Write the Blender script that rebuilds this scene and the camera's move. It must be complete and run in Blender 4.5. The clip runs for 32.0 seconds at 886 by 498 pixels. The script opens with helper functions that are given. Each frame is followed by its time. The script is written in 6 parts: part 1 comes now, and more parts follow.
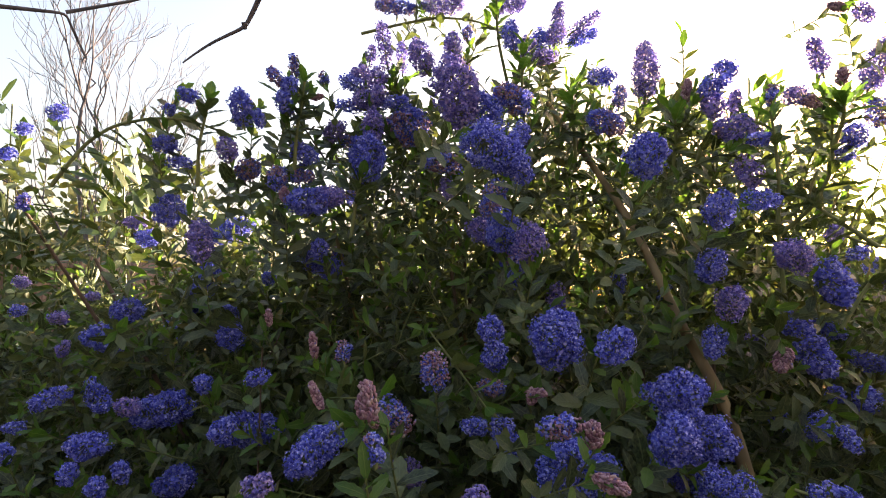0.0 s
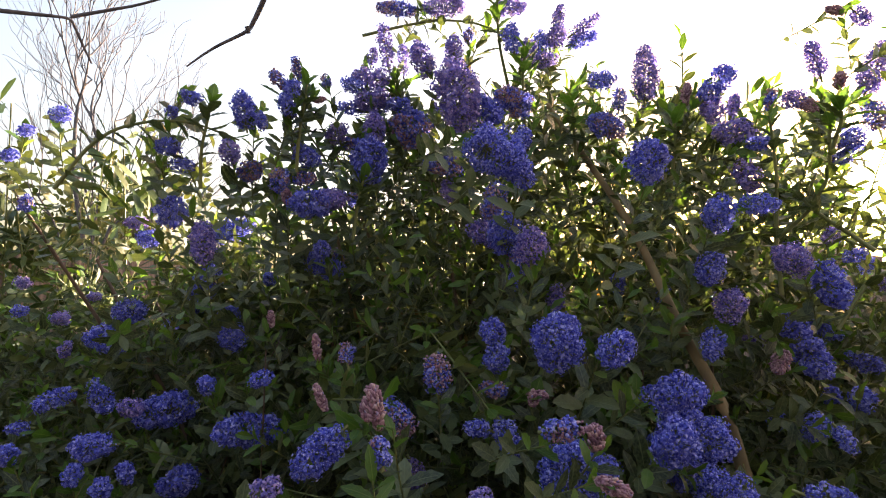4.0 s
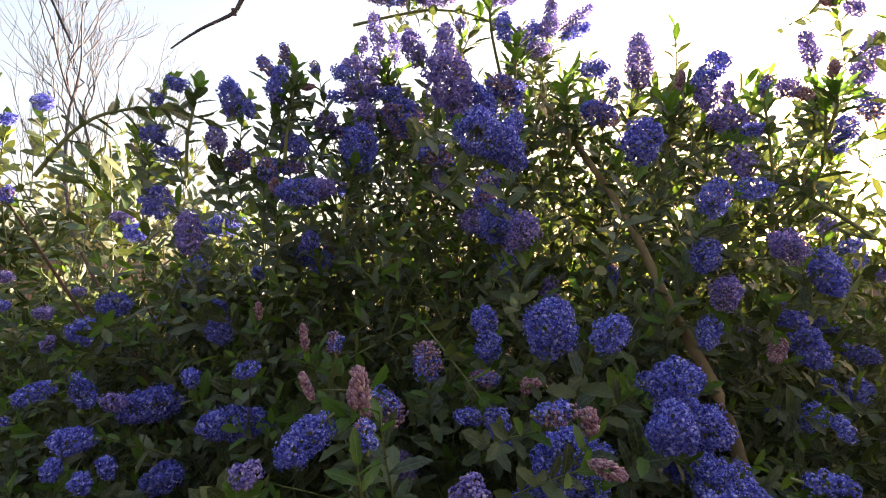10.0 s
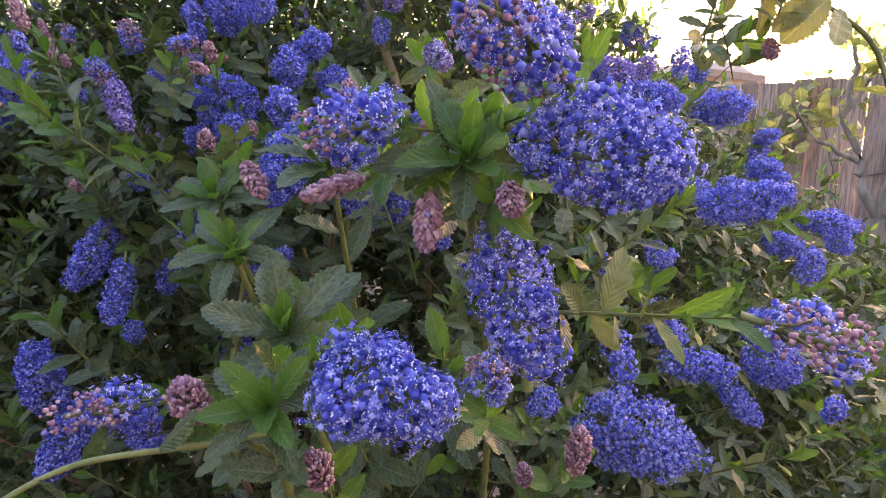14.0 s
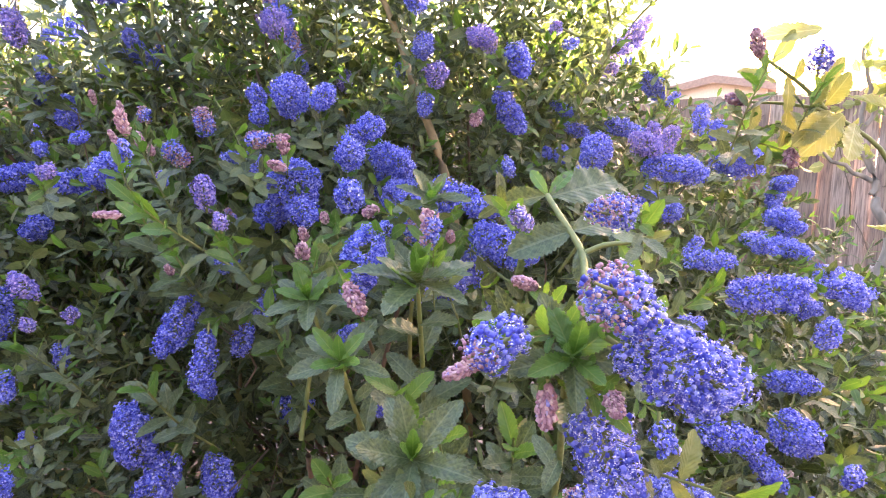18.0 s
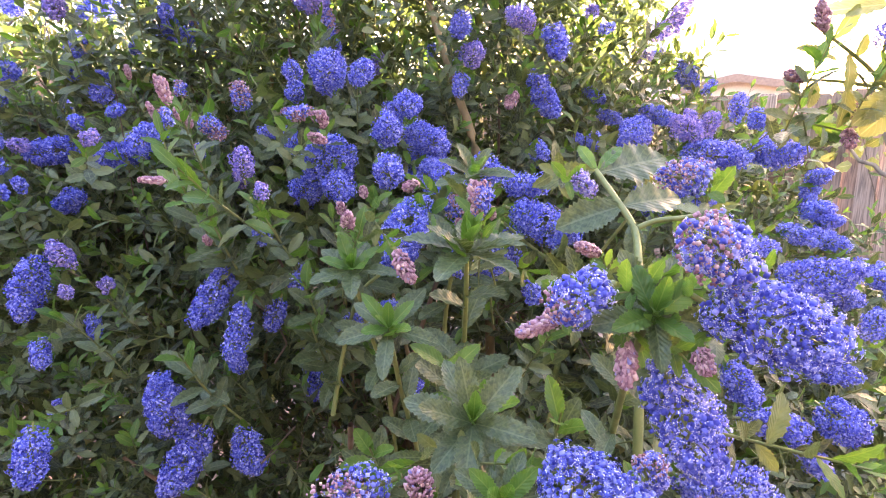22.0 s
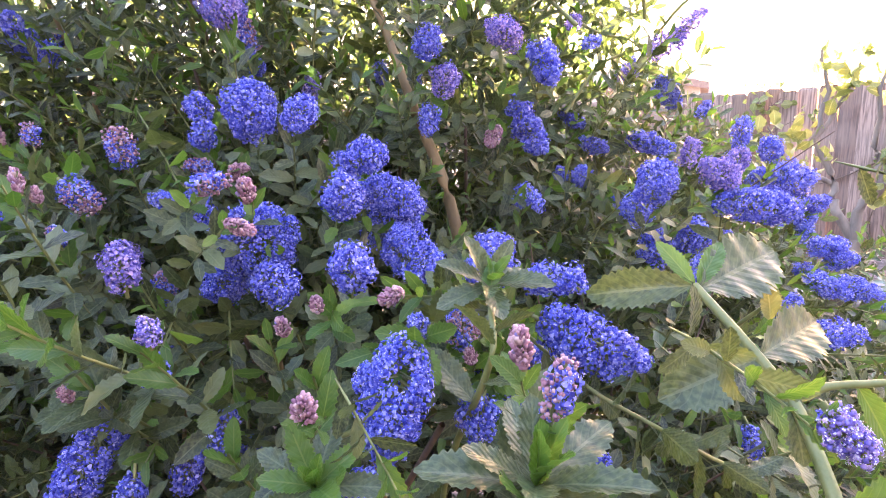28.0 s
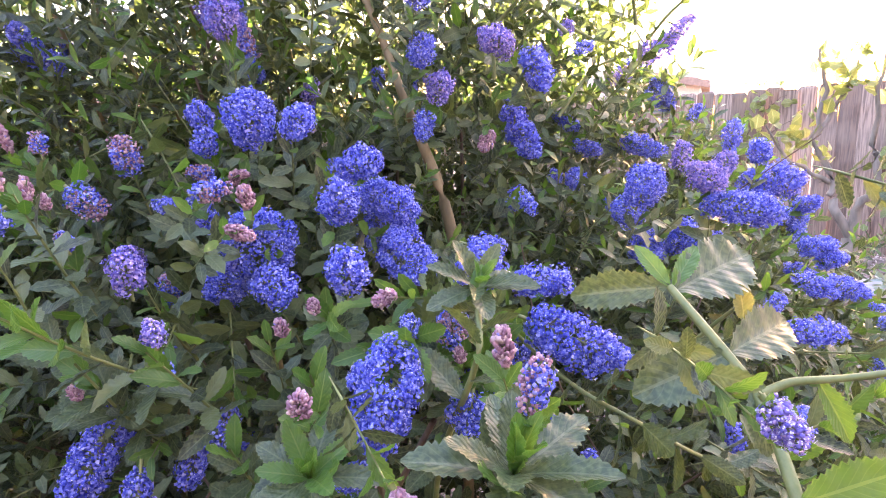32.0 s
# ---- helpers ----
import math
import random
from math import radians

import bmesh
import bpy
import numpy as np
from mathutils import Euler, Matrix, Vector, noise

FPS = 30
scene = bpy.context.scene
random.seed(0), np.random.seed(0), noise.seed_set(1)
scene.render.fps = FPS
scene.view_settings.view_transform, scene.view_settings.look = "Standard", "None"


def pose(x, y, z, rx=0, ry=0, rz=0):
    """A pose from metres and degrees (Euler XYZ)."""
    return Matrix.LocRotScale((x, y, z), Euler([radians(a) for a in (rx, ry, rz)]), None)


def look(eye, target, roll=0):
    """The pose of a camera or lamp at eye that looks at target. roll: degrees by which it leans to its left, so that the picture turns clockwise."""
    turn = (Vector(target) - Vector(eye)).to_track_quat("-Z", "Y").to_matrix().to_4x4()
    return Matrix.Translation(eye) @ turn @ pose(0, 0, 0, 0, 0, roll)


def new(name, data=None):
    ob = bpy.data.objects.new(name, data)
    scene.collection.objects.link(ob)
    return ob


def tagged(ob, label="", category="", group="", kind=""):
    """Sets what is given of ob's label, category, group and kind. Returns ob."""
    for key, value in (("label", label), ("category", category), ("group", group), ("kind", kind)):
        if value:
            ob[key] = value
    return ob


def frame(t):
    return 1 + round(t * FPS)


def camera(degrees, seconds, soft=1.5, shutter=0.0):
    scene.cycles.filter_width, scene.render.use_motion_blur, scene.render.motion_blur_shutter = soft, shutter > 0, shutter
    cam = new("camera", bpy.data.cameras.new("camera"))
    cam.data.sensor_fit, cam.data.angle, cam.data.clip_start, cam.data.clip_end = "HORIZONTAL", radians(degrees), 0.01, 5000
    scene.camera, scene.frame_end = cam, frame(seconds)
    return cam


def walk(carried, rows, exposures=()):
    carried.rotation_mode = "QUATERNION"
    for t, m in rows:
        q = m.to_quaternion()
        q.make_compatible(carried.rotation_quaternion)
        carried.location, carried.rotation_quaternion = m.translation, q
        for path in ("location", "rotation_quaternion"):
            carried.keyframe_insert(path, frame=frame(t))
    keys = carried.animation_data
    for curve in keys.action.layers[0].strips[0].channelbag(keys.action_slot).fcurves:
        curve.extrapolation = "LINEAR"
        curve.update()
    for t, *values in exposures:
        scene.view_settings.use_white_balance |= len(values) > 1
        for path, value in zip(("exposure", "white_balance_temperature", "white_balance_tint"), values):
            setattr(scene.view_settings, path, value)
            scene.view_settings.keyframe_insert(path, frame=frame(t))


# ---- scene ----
cam = camera(78.5, 32.0, 1.0, 0.3)
PATH = [
    (0, (-0.0049, -0.0018, 1.4996), (0.0091, 1.9833, 1.7428), -0.15),
    (0.5, (-0.0122, -0.0067, 1.4977), (0.0129, 1.9780, 1.7434), -0.12),
    (1, (-0.0131, -0.0099, 1.5019), (0.0086, 1.9755, 1.7423), -0.18),
    (1.5, (-0.0071, -0.0037, 1.5029), (0.0058, 1.9820, 1.7405), -0.21),
    (2, (-0.0102, -0.0023, 1.5047), (0.0086, 1.9838, 1.7398), -0.18),
    (2.5, (-0.0122, -0.0039, 1.5004), (0.0061, 1.9817, 1.7394), -0.16),
    (3, (-0.0012, -0.0065, 1.5014), (0.0065, 1.9785, 1.7454), -0.13),
    (3.5, (-0.0094, -0.0081, 1.5048), (0.0150, 1.9776, 1.7425), -0.13),
    (5.5, (-0.0105, -0.0009, 1.5032), (0.0137, 1.9858, 1.7327), -0.15),
    (6, (-0.0099, 0.0021, 1.5016), (0.0196, 1.9880, 1.7366), -0.09),
    (6.5, (-0.0174, 0.0037, 1.4994), (0.0223, 1.9894, 1.7351), -0.13),
    (7, (-0.0145, 0.0023, 1.4976), (0.0271, 1.9877, 1.7351), -0.09),
    (7.5, (-0.0112, 0.0031, 1.4914), (0.0301, 1.9876, 1.7361), -0.08),
    (8, (-0.0123, 0.0048, 1.4903), (0.0266, 1.9892, 1.7368), -0.01),
    (8.5, (-0.0088, 0.0024, 1.4941), (0.0309, 1.9872, 1.7370), -0.09),
    (9, (-0.0110, 0.0053, 1.4915), (0.0326, 1.9897, 1.7368), -0.14),
    (9.5, (-0.0156, 0.0058, 1.4899), (0.0356, 1.9902, 1.7338), -0.11),
    (10, (-0.0061, 0.0064, 1.4886), (0.0385, 1.9901, 1.7390), -0.25),
    (10.5, (0.0079, -0.0548, 1.4972), (0.0602, 1.9320, 1.7202), -0.23),
    (11, (0.2090, -0.2424, 1.3815), (0.3545, 1.7352, 1.6422), -1.58),
    (11.5, (0.2346, -0.1760, 1.3371), (0.4940, 1.8022, 1.2040), -0.95),
    (12, (0.2380, -0.1810, 1.3259), (0.4909, 1.7730, 0.9823), -1.00),
    (12.5, (0.2324, -0.1729, 1.3311), (0.5031, 1.7699, 0.9414), -0.50),
    (13, (0.2280, -0.1819, 1.3392), (0.5139, 1.7582, 0.9465), -0.35),
    (13.5, (0.2281, -0.1852, 1.3387), (0.5209, 1.7538, 0.9457), -0.31),
    (15.5, (0.2356, -0.2161, 1.3507), (0.5662, 1.7122, 0.9357), -2.37),
    (16, (0.2245, -0.2296, 1.3949), (0.5787, 1.6964, 0.9889), -2.61),
    (16.5, (0.2084, -0.2276, 1.4156), (0.5595, 1.7022, 1.0245), -2.30),
    (17, (0.2001, -0.2225, 1.4149), (0.5066, 1.7168, 1.0337), -1.88),
    (17.5, (0.1976, -0.2236, 1.4151), (0.4801, 1.7204, 1.0394), -1.48),
    (18, (0.1835, -0.2222, 1.4171), (0.4447, 1.7250, 1.0428), -1.18),
    (18.5, (0.1738, -0.2232, 1.4096), (0.4049, 1.7267, 1.0296), -0.69),
    (19, (0.1705, -0.2251, 1.4032), (0.4124, 1.7227, 1.0189), -0.61),
    (19.5, (0.1649, -0.2230, 1.4033), (0.4189, 1.7220, 1.0131), -0.60),
    (20, (0.1654, -0.2219, 1.4014), (0.4085, 1.7243, 1.0100), -0.45),
    (20.5, (0.1673, -0.2205, 1.4002), (0.4011, 1.7271, 1.0103), -0.40),
    (21, (0.1629, -0.2188, 1.4014), (0.3935, 1.7289, 1.0096), -0.23),
    (21.5, (0.1606, -0.2165, 1.4003), (0.3847, 1.7314, 1.0062), -0.08),
    (22, (0.1577, -0.2165, 1.3994), (0.3747, 1.7324, 1.0061), 0.09),
    (22.5, (0.1553, -0.2188, 1.3992), (0.3691, 1.7304, 1.0055), 0.20),
    (23, (0.1438, -0.2034, 1.4168), (0.3679, 1.7441, 1.0207), 0.24),
    (23.5, (0.1334, -0.1672, 1.4569), (0.3898, 1.7757, 1.0576), 0.03),
    (24, (0.1129, -0.1271, 1.4758), (0.4112, 1.8084, 1.0694), 0.13),
    (24.5, (0.1167, -0.0824, 1.4716), (0.4316, 1.8509, 1.0676), 0.07),
    (25, (0.1262, -0.0423, 1.4579), (0.4732, 1.8861, 1.0565), 0.04),
    (25.5, (0.1363, -0.0247, 1.4525), (0.5213, 1.8958, 1.0482), -0.39),
    (27.5, (0.1436, -0.0243, 1.4504), (0.6008, 1.8826, 1.0574), -1.20),
    (28, (0.1397, -0.0263, 1.4515), (0.6026, 1.8792, 1.0580), -1.31),
    (28.5, (0.1384, -0.0276, 1.4529), (0.5993, 1.8787, 1.0611), -1.33),
    (29, (0.1376, -0.0291, 1.4528), (0.5968, 1.8777, 1.0612), -1.31),
    (29.5, (0.1372, -0.0292, 1.4530), (0.5926, 1.8783, 1.0607), -1.31),
    (30, (0.1345, -0.0273, 1.4530), (0.5921, 1.8799, 1.0612), -1.30),
    (30.5, (0.1361, -0.0295, 1.4532), (0.5880, 1.8786, 1.0596), -1.35),
    (31, (0.1403, -0.0341, 1.4529), (0.5895, 1.8751, 1.0614), -1.32),
    (31.5, (0.1425, -0.0403, 1.4562), (0.5925, 1.8681, 1.0619), -1.48),
    (32, (0.1434, -0.0426, 1.4570), (0.5992, 1.8645, 1.0628), -1.62),
]
walk(cam, [(t, look(eye, target, roll)) for t, eye, target, roll in PATH],
     exposures=[(0.0, 3.2, 6000, 25), (10.4, 3.2, 6000, 25), (11.4, 2.85, 5750, 28), (12.0, 3.05, 5600, 29), (12.6, 3.9, 5550, 31), (13.5, 4.25, 5550, 32),
                (15.5, 4.75, 5550, 32), (16.5, 5.1, 5650, 32), (22.0, 5.2, 5650, 33), (24.5, 5.22, 5450, 39), (32.0, 5.22, 5450, 40)])

# ---- sky, sun, exposure ----
SUN_AZ, SUN_EL = 46.0, 3.5
world = bpy.data.worlds.new("sky")
scene.world = world
world.use_nodes = True
wn = world.node_tree.nodes
sky = wn.new("ShaderNodeTexSky")
sky.sky_type, sky.sun_disc = "NISHITA", False
sky.sun_elevation, sky.sun_rotation = radians(SUN_EL), radians(SUN_AZ)
sky.air_density, sky.dust_density, sky.ozone_density = 1.0, 7.0, 0.3
wn["Background"].inputs["Strength"].default_value = 0.15
world.node_tree.links.new(sky.outputs[0], wn["Background"].inputs[0])
sun = new("sun", bpy.data.lights.new("sun", "SUN"))
sun.data.energy, sun.data.angle, sun.data.color = 4.5, radians(0.6), (1.0, 0.78, 0.5)
az, el = radians(SUN_AZ), radians(SUN_EL)
to_sun = Vector((math.sin(az) * math.cos(el), math.cos(az) * math.cos(el), math.sin(el)))
sun.matrix_world = look(to_sun * 20, (0, 0, 0))


# ---- materials ----
def mat(name):
    m = bpy.data.materials.new(name)
    m.use_nodes = True
    nt = m.node_tree
    return m, nt, nt.nodes["Principled BSDF"]


def ramp(nt, fac, stops):
    r = nt.nodes.new("ShaderNodeValToRGB")
    while len(r.color_ramp.elements) < len(stops):
        r.color_ramp.elements.new(0.5)
    for e, (p, c) in zip(r.color_ramp.elements, stops):
        e.position, e.color = p, (*c, 1)
    nt.links.new(fac, r.inputs[0])
    return r.outputs[0]


def noisy(nt, scale, detail=4.0, coord="Object", stretch=None):
    tc = nt.nodes.new("ShaderNodeTexCoord")
    n = nt.nodes.new("ShaderNodeTexNoise")
    n.inputs["Scale"].default_value, n.inputs["Detail"].default_value = scale, detail
    out = tc.outputs[coord]
    if stretch:
        mp = nt.nodes.new("ShaderNodeMapping")
        mp.inputs["Scale"].default_value = stretch
        nt.links.new(out, mp.inputs[0])
        out = mp.outputs[0]
    nt.links.new(out, n.inputs["Vector"])
    return n.outputs["Fac"]


def mixed(nt, fac, a, b, blend="MIX"):
    m = nt.nodes.new("ShaderNodeMix")
    m.data_type, m.blend_type = "RGBA", blend
    if isinstance(fac, float):
        m.inputs[0].default_value = fac
    else:
        nt.links.new(fac, m.inputs[0])
    for sock, v in ((m.inputs[6], a), (m.inputs[7], b)):
        if isinstance(v, tuple):
            sock.default_value = (*v, 1)
        else:
            nt.links.new(v, sock)
    return m.outputs[2]


def bump(nt, bsdf, height, strength, distance):
    b = nt.nodes.new("ShaderNodeBump")
    b.inputs["Strength"].default_value, b.inputs["Distance"].default_value = strength, distance
    nt.links.new(height, b.inputs["Height"])
    nt.links.new(b.outputs[0], bsdf.inputs["Normal"])


def sheer(nt, bsdf, colour, share):
    """Lets light through a thin leaf or petal."""
    tr = nt.nodes.new("ShaderNodeBsdfTranslucent")
    mx = nt.nodes.new("ShaderNodeMixShader")
    mx.inputs[0].default_value = share
    nt.links.new(colour, tr.inputs[0])
    nt.links.new(bsdf.outputs[0], mx.inputs[1])
    nt.links.new(tr.outputs[0], mx.inputs[2])
    nt.links.new(mx.outputs[0], nt.nodes["Material Output"].inputs[0])


def island(nt):
    return nt.nodes.new("ShaderNodeNewGeometry").outputs["Random Per Island"]


def leaf_material(name, stops, vein, share, rough=0.42, sheer_tint=(1.6, 1.5, 0.5), veins=9.0):
    m, nt, bs = mat(name)
    base = ramp(nt, island(nt), stops)
    base = mixed(nt, ramp(nt, noisy(nt, 90.0, 3.0), [(0.35, (0, 0, 0)), (0.75, (0.5, 0.5, 0.5))]), base, stops[0][1])
    base = mixed(nt, ramp(nt, noisy(nt, 420.0, 4.0), [(0.4, (0, 0, 0)), (0.66, (0.45, 0.45, 0.45))]), base, stops[-2][1])
    tc = nt.nodes.new("ShaderNodeTexCoord")
    sep = nt.nodes.new("ShaderNodeSeparateXYZ")
    nt.links.new(tc.outputs["UV"], sep.inputs[0])

    def calc(op, a, b=None):
        n = nt.nodes.new("ShaderNodeMath")
        n.operation = op
        for s, v in zip(n.inputs, (a, b)):
            if v is None:
                continue
            if isinstance(v, (int, float)):
                s.default_value = v
            else:
                nt.links.new(v, s)
        return n.outputs[0]

    across = calc("ABSOLUTE", calc("SUBTRACT", sep.outputs[0], 0.5))
    rib = calc("LESS_THAN", across, 0.035)
    slant = calc("SUBTRACT", calc("MULTIPLY", sep.outputs[1], veins), calc("MULTIPLY", across, 5.0))
    wave = calc("PINGPONG", slant, 0.5)
    side = calc("LESS_THAN", wave, 0.07)
    margin = calc("MULTIPLY", calc("GREATER_THAN", across, 0.455), 0.7)
    lines = calc("MAXIMUM", calc("MAXIMUM", rib, margin), calc("MULTIPLY", side, 0.4))
    colour = mixed(nt, calc("MULTIPLY", lines, 0.5), base, vein)
    nt.links.new(colour, bs.inputs["Base Color"])
    bs.inputs["Roughness"].default_value = rough
    bs.inputs["Specular IOR Level"].default_value = 0.5
    bump(nt, bs, calc("ADD", wave, calc("MULTIPLY", rib, -0.6)), 0.4, 0.0009)
    sheer(nt, bs, mixed(nt, 1.0, colour, sheer_tint, "MULTIPLY"), share)
    return m


LEAF = leaf_material("leaf_dark", [(0.0, (0.01, 0.02, 0.009)), (0.35, (0.027, 0.047, 0.021)), (0.7, (0.066, 0.104, 0.043)), (0.95, (0.135, 0.18, 0.075)), (1.0, (0.2, 0.185, 0.06))], (0.155, 0.195, 0.105), 0.28, 0.38)
YOUNG = leaf_material("leaf_young", [(0.0, (0.045, 0.11, 0.022)), (0.6, (0.085, 0.18, 0.034)), (1.0, (0.15, 0.26, 0.05))], (0.17, 0.26, 0.08), 0.45, 0.4)
WEED = leaf_material("leaf_weed", [(0.0, (0.03, 0.06, 0.018)), (0.5, (0.055, 0.1, 0.026)), (1.0, (0.12, 0.145, 0.04))], (0.12, 0.17, 0.07), 0.16)
SILVER = leaf_material("leaf_silver", [(0.0, (0.16, 0.21, 0.18)), (0.6, (0.22, 0.28, 0.24)), (1.0, (0.3, 0.34, 0.28))], (0.34, 0.39, 0.34), 0.15, 0.7)
# vine leaves; on the shrub's bright branch this yellow stands in for sunlight
VINE_AND_LIT = leaf_material("leaf_vine_and_lit", [(0.0, (0.12, 0.16, 0.045)), (0.5, (0.2, 0.23, 0.075)), (1.0, (0.3, 0.29, 0.11))], (0.4, 0.42, 0.2), 0.45, sheer_tint=(1.25, 1.2, 0.8))
FAR = leaf_material("leaf_far", [(0.0, (0.06, 0.085, 0.03)), (0.5, (0.11, 0.14, 0.05)), (1.0, (0.2, 0.19, 0.07))], (0.16, 0.17, 0.07), 0.25)


def petal_material(name, stops, share=0.42):
    m, nt, bs = mat(name)
    c = ramp(nt, island(nt), stops)
    nt.links.new(c, bs.inputs["Base Color"])
    bs.inputs["Roughness"].default_value = 0.6
    sheer(nt, bs, c, share)
    return m


BLUE = petal_material("petal_blue", [(0.0, (0.06, 0.07, 0.42)), (0.35, (0.125, 0.15, 0.68)), (0.75, (0.25, 0.29, 0.86)), (1.0, (0.5, 0.53, 0.94))])
VIOLET = petal_material("petal_violet", [(0.0, (0.12, 0.1, 0.44)), (0.4, (0.25, 0.22, 0.66)), (0.75, (0.42, 0.34, 0.74)), (1.0, (0.62, 0.48, 0.74))])
BUD = petal_material("bud_pink", [(0.0, (0.26, 0.13, 0.2)), (0.45, (0.44, 0.26, 0.34)), (0.8, (0.58, 0.4, 0.44)), (0.93, (0.66, 0.5, 0.48)), (1.0, (0.28, 0.25, 0.58))], 0.25)
STAMEN = petal_material("stamen", [(0.0, (0.45, 0.5, 0.85)), (0.6, (0.7, 0.74, 0.92)), (1.0, (0.88, 0.88, 0.92))], 0.2)


def bark_material(name, a, b, scale, rough=0.75):
    m, nt, bs = mat(name)
    n = noisy(nt, scale, 6.0, stretch=(1, 1, 0.25))
    nt.links.new(ramp(nt, n, [(0.3, a), (0.7, b)]), bs.inputs["Base Color"])
    bs.inputs["Roughness"].default_value = rough
    bump(nt, bs, n, 0.6, 0.002)
    return m


STEM = bark_material("stem_green", (0.1, 0.13, 0.037), (0.19, 0.21, 0.065), 120.0, 0.5)
LIMB = bark_material("limb_bark", (0.11, 0.082, 0.037), (0.26, 0.195, 0.085), 60.0)
TWIG = bark_material("twig_bark", (0.07, 0.05, 0.035), (0.16, 0.11, 0.075), 90.0)
BAREWOOD = bark_material("bare_twig", (0.05, 0.046, 0.052), (0.13, 0.12, 0.13), 90.0)
GREYBARK = bark_material("grey_bark", (0.1, 0.085, 0.07), (0.25, 0.21, 0.17), 30.0)


def wood_material():
    m, nt, bs = mat("weathered_board")
    oi = nt.nodes.new("ShaderNodeObjectInfo").outputs["Random"]
    tone = ramp(nt, oi, [(0.0, (0.17, 0.11, 0.08)), (0.5, (0.27, 0.185, 0.14)), (1.0, (0.38, 0.275, 0.215))])
    grain = noisy(nt, 14.0, 8.0, stretch=(6, 6, 0.35))
    stain = noisy(nt, 2.5, 3.0)
    c = mixed(nt, ramp(nt, grain, [(0.4, (0, 0, 0)), (0.62, (0.75, 0.75, 0.75))]), tone, (0.07, 0.048, 0.04))
    c = mixed(nt, ramp(nt, stain, [(0.45, (0, 0, 0)), (0.75, (0.5, 0.5, 0.5))]), c, (0.32, 0.26, 0.22))
    nt.links.new(c, bs.inputs["Base Color"])
    bs.inputs["Roughness"].default_value = 0.85
    bump(nt, bs, grain, 0.5, 0.004)
    return m


BOARD = wood_material()


def plain_material(name, a, b, scale, rough=0.9, relief=0.01):
    m, nt, bs = mat(name)
    n = noisy(nt, scale, 7.0)
    big = noisy(nt, scale * 0.13, 3.0)
    c = mixed(nt, ramp(nt, big, [(0.35, (0, 0, 0)), (0.7, (0.6, 0.6, 0.6))]), ramp(nt, n, [(0.3, a), (0.7, b)]), a)
    nt.links.new(c, bs.inputs["Base Color"])
    bs.inputs["Roughness"].default_value = rough
    bump(nt, bs, n, 0.6, relief)
    return m


MULCH = plain_material("mulch", (0.1, 0.07, 0.055), (0.3, 0.22, 0.18), 22.0, 0.95, 0.03)
CHIP = petal_material("chip", [(0.0, (0.13, 0.08, 0.06)), (0.5, (0.33, 0.24, 0.2)), (1.0, (0.5, 0.4, 0.36))], 0.02)
STONE = plain_material("stone", (0.22, 0.2, 0.19), (0.42, 0.39, 0.37), 12.0, 0.85, 0.01)
STUCCO = plain_material("stucco", (0.5, 0.42, 0.33), (0.62, 0.53, 0.43), 30.0)
SHINGLE = plain_material("shingle", (0.28, 0.2, 0.15), (0.42, 0.31, 0.24), 9.0)
TRIM = plain_material("trim_paint", (0.2, 0.13, 0.1), (0.3, 0.2, 0.15), 20.0, 0.6, 0.001)
# near black, so the added blocking walls send back almost no sunlight
BLOCKER_DARK = plain_material("blocker_dark", (0.035, 0.037, 0.042), (0.055, 0.057, 0.064), 14.0, 0.8, 0.003)


# ---- mesh helpers ----
class Soup:
    """Quads gathered as arrays: places, faces, uvs and material slots."""

    def __init__(self):
        self.v, self.q, self.uv, self.m, self.n = [], [], [], [], 0

    def add(self, v, q, uv, m):
        self.v.append(v)
        self.q.append(q + self.n)
        self.uv.append(uv)
        self.m.append(np.full(len(q), m, np.int32) if np.isscalar(m) else m)
        self.n += len(v)

    def packed(self):
        return np.concatenate(self.v), np.concatenate(self.q), np.concatenate(self.uv), np.concatenate(self.m)

    def mesh(self, name, mats, smooth=True):
        v, q, uv, m = self.packed()
        me = bpy.data.meshes.new(name)
        me.vertices.add(len(v))
        me.vertices.foreach_set("co", v.astype(np.float32).ravel())
        me.loops.add(q.size)
        me.loops.foreach_set("vertex_index", q.astype(np.int32).ravel())
        me.polygons.add(len(q))
        me.polygons.foreach_set("loop_start", np.arange(0, q.size, 4, dtype=np.int32))
        me.polygons.foreach_set("loop_total", np.full(len(q), 4, np.int32))
        me.polygons.foreach_set("material_index", m.astype(np.int32))
        me.polygons.foreach_set("use_smooth", np.full(len(q), smooth))
        layer = me.uv_layers.new(name="UVMap")
        layer.data.foreach_set("uv", uv[q.ravel()].astype(np.float32).ravel())
        for x in mats:
            me.materials.append(x)
        me.update(calc_edges=True)
        return me


def frame_to(axis, spin=0.0):
    """A rotation that takes +z to the axis, turned about it by spin."""
    a = np.array(axis, float)
    a /= np.linalg.norm(a)
    ref = np.array([0, 0, 1.0]) if abs(a[2]) < 0.95 else np.array([0, 1.0, 0])
    x = np.cross(ref, a)
    x /= np.linalg.norm(x)
    y = np.cross(a, x)
    c, s = math.cos(spin), math.sin(spin)
    return np.stack([x * c + y * s, y * c - x * s, a], 1)


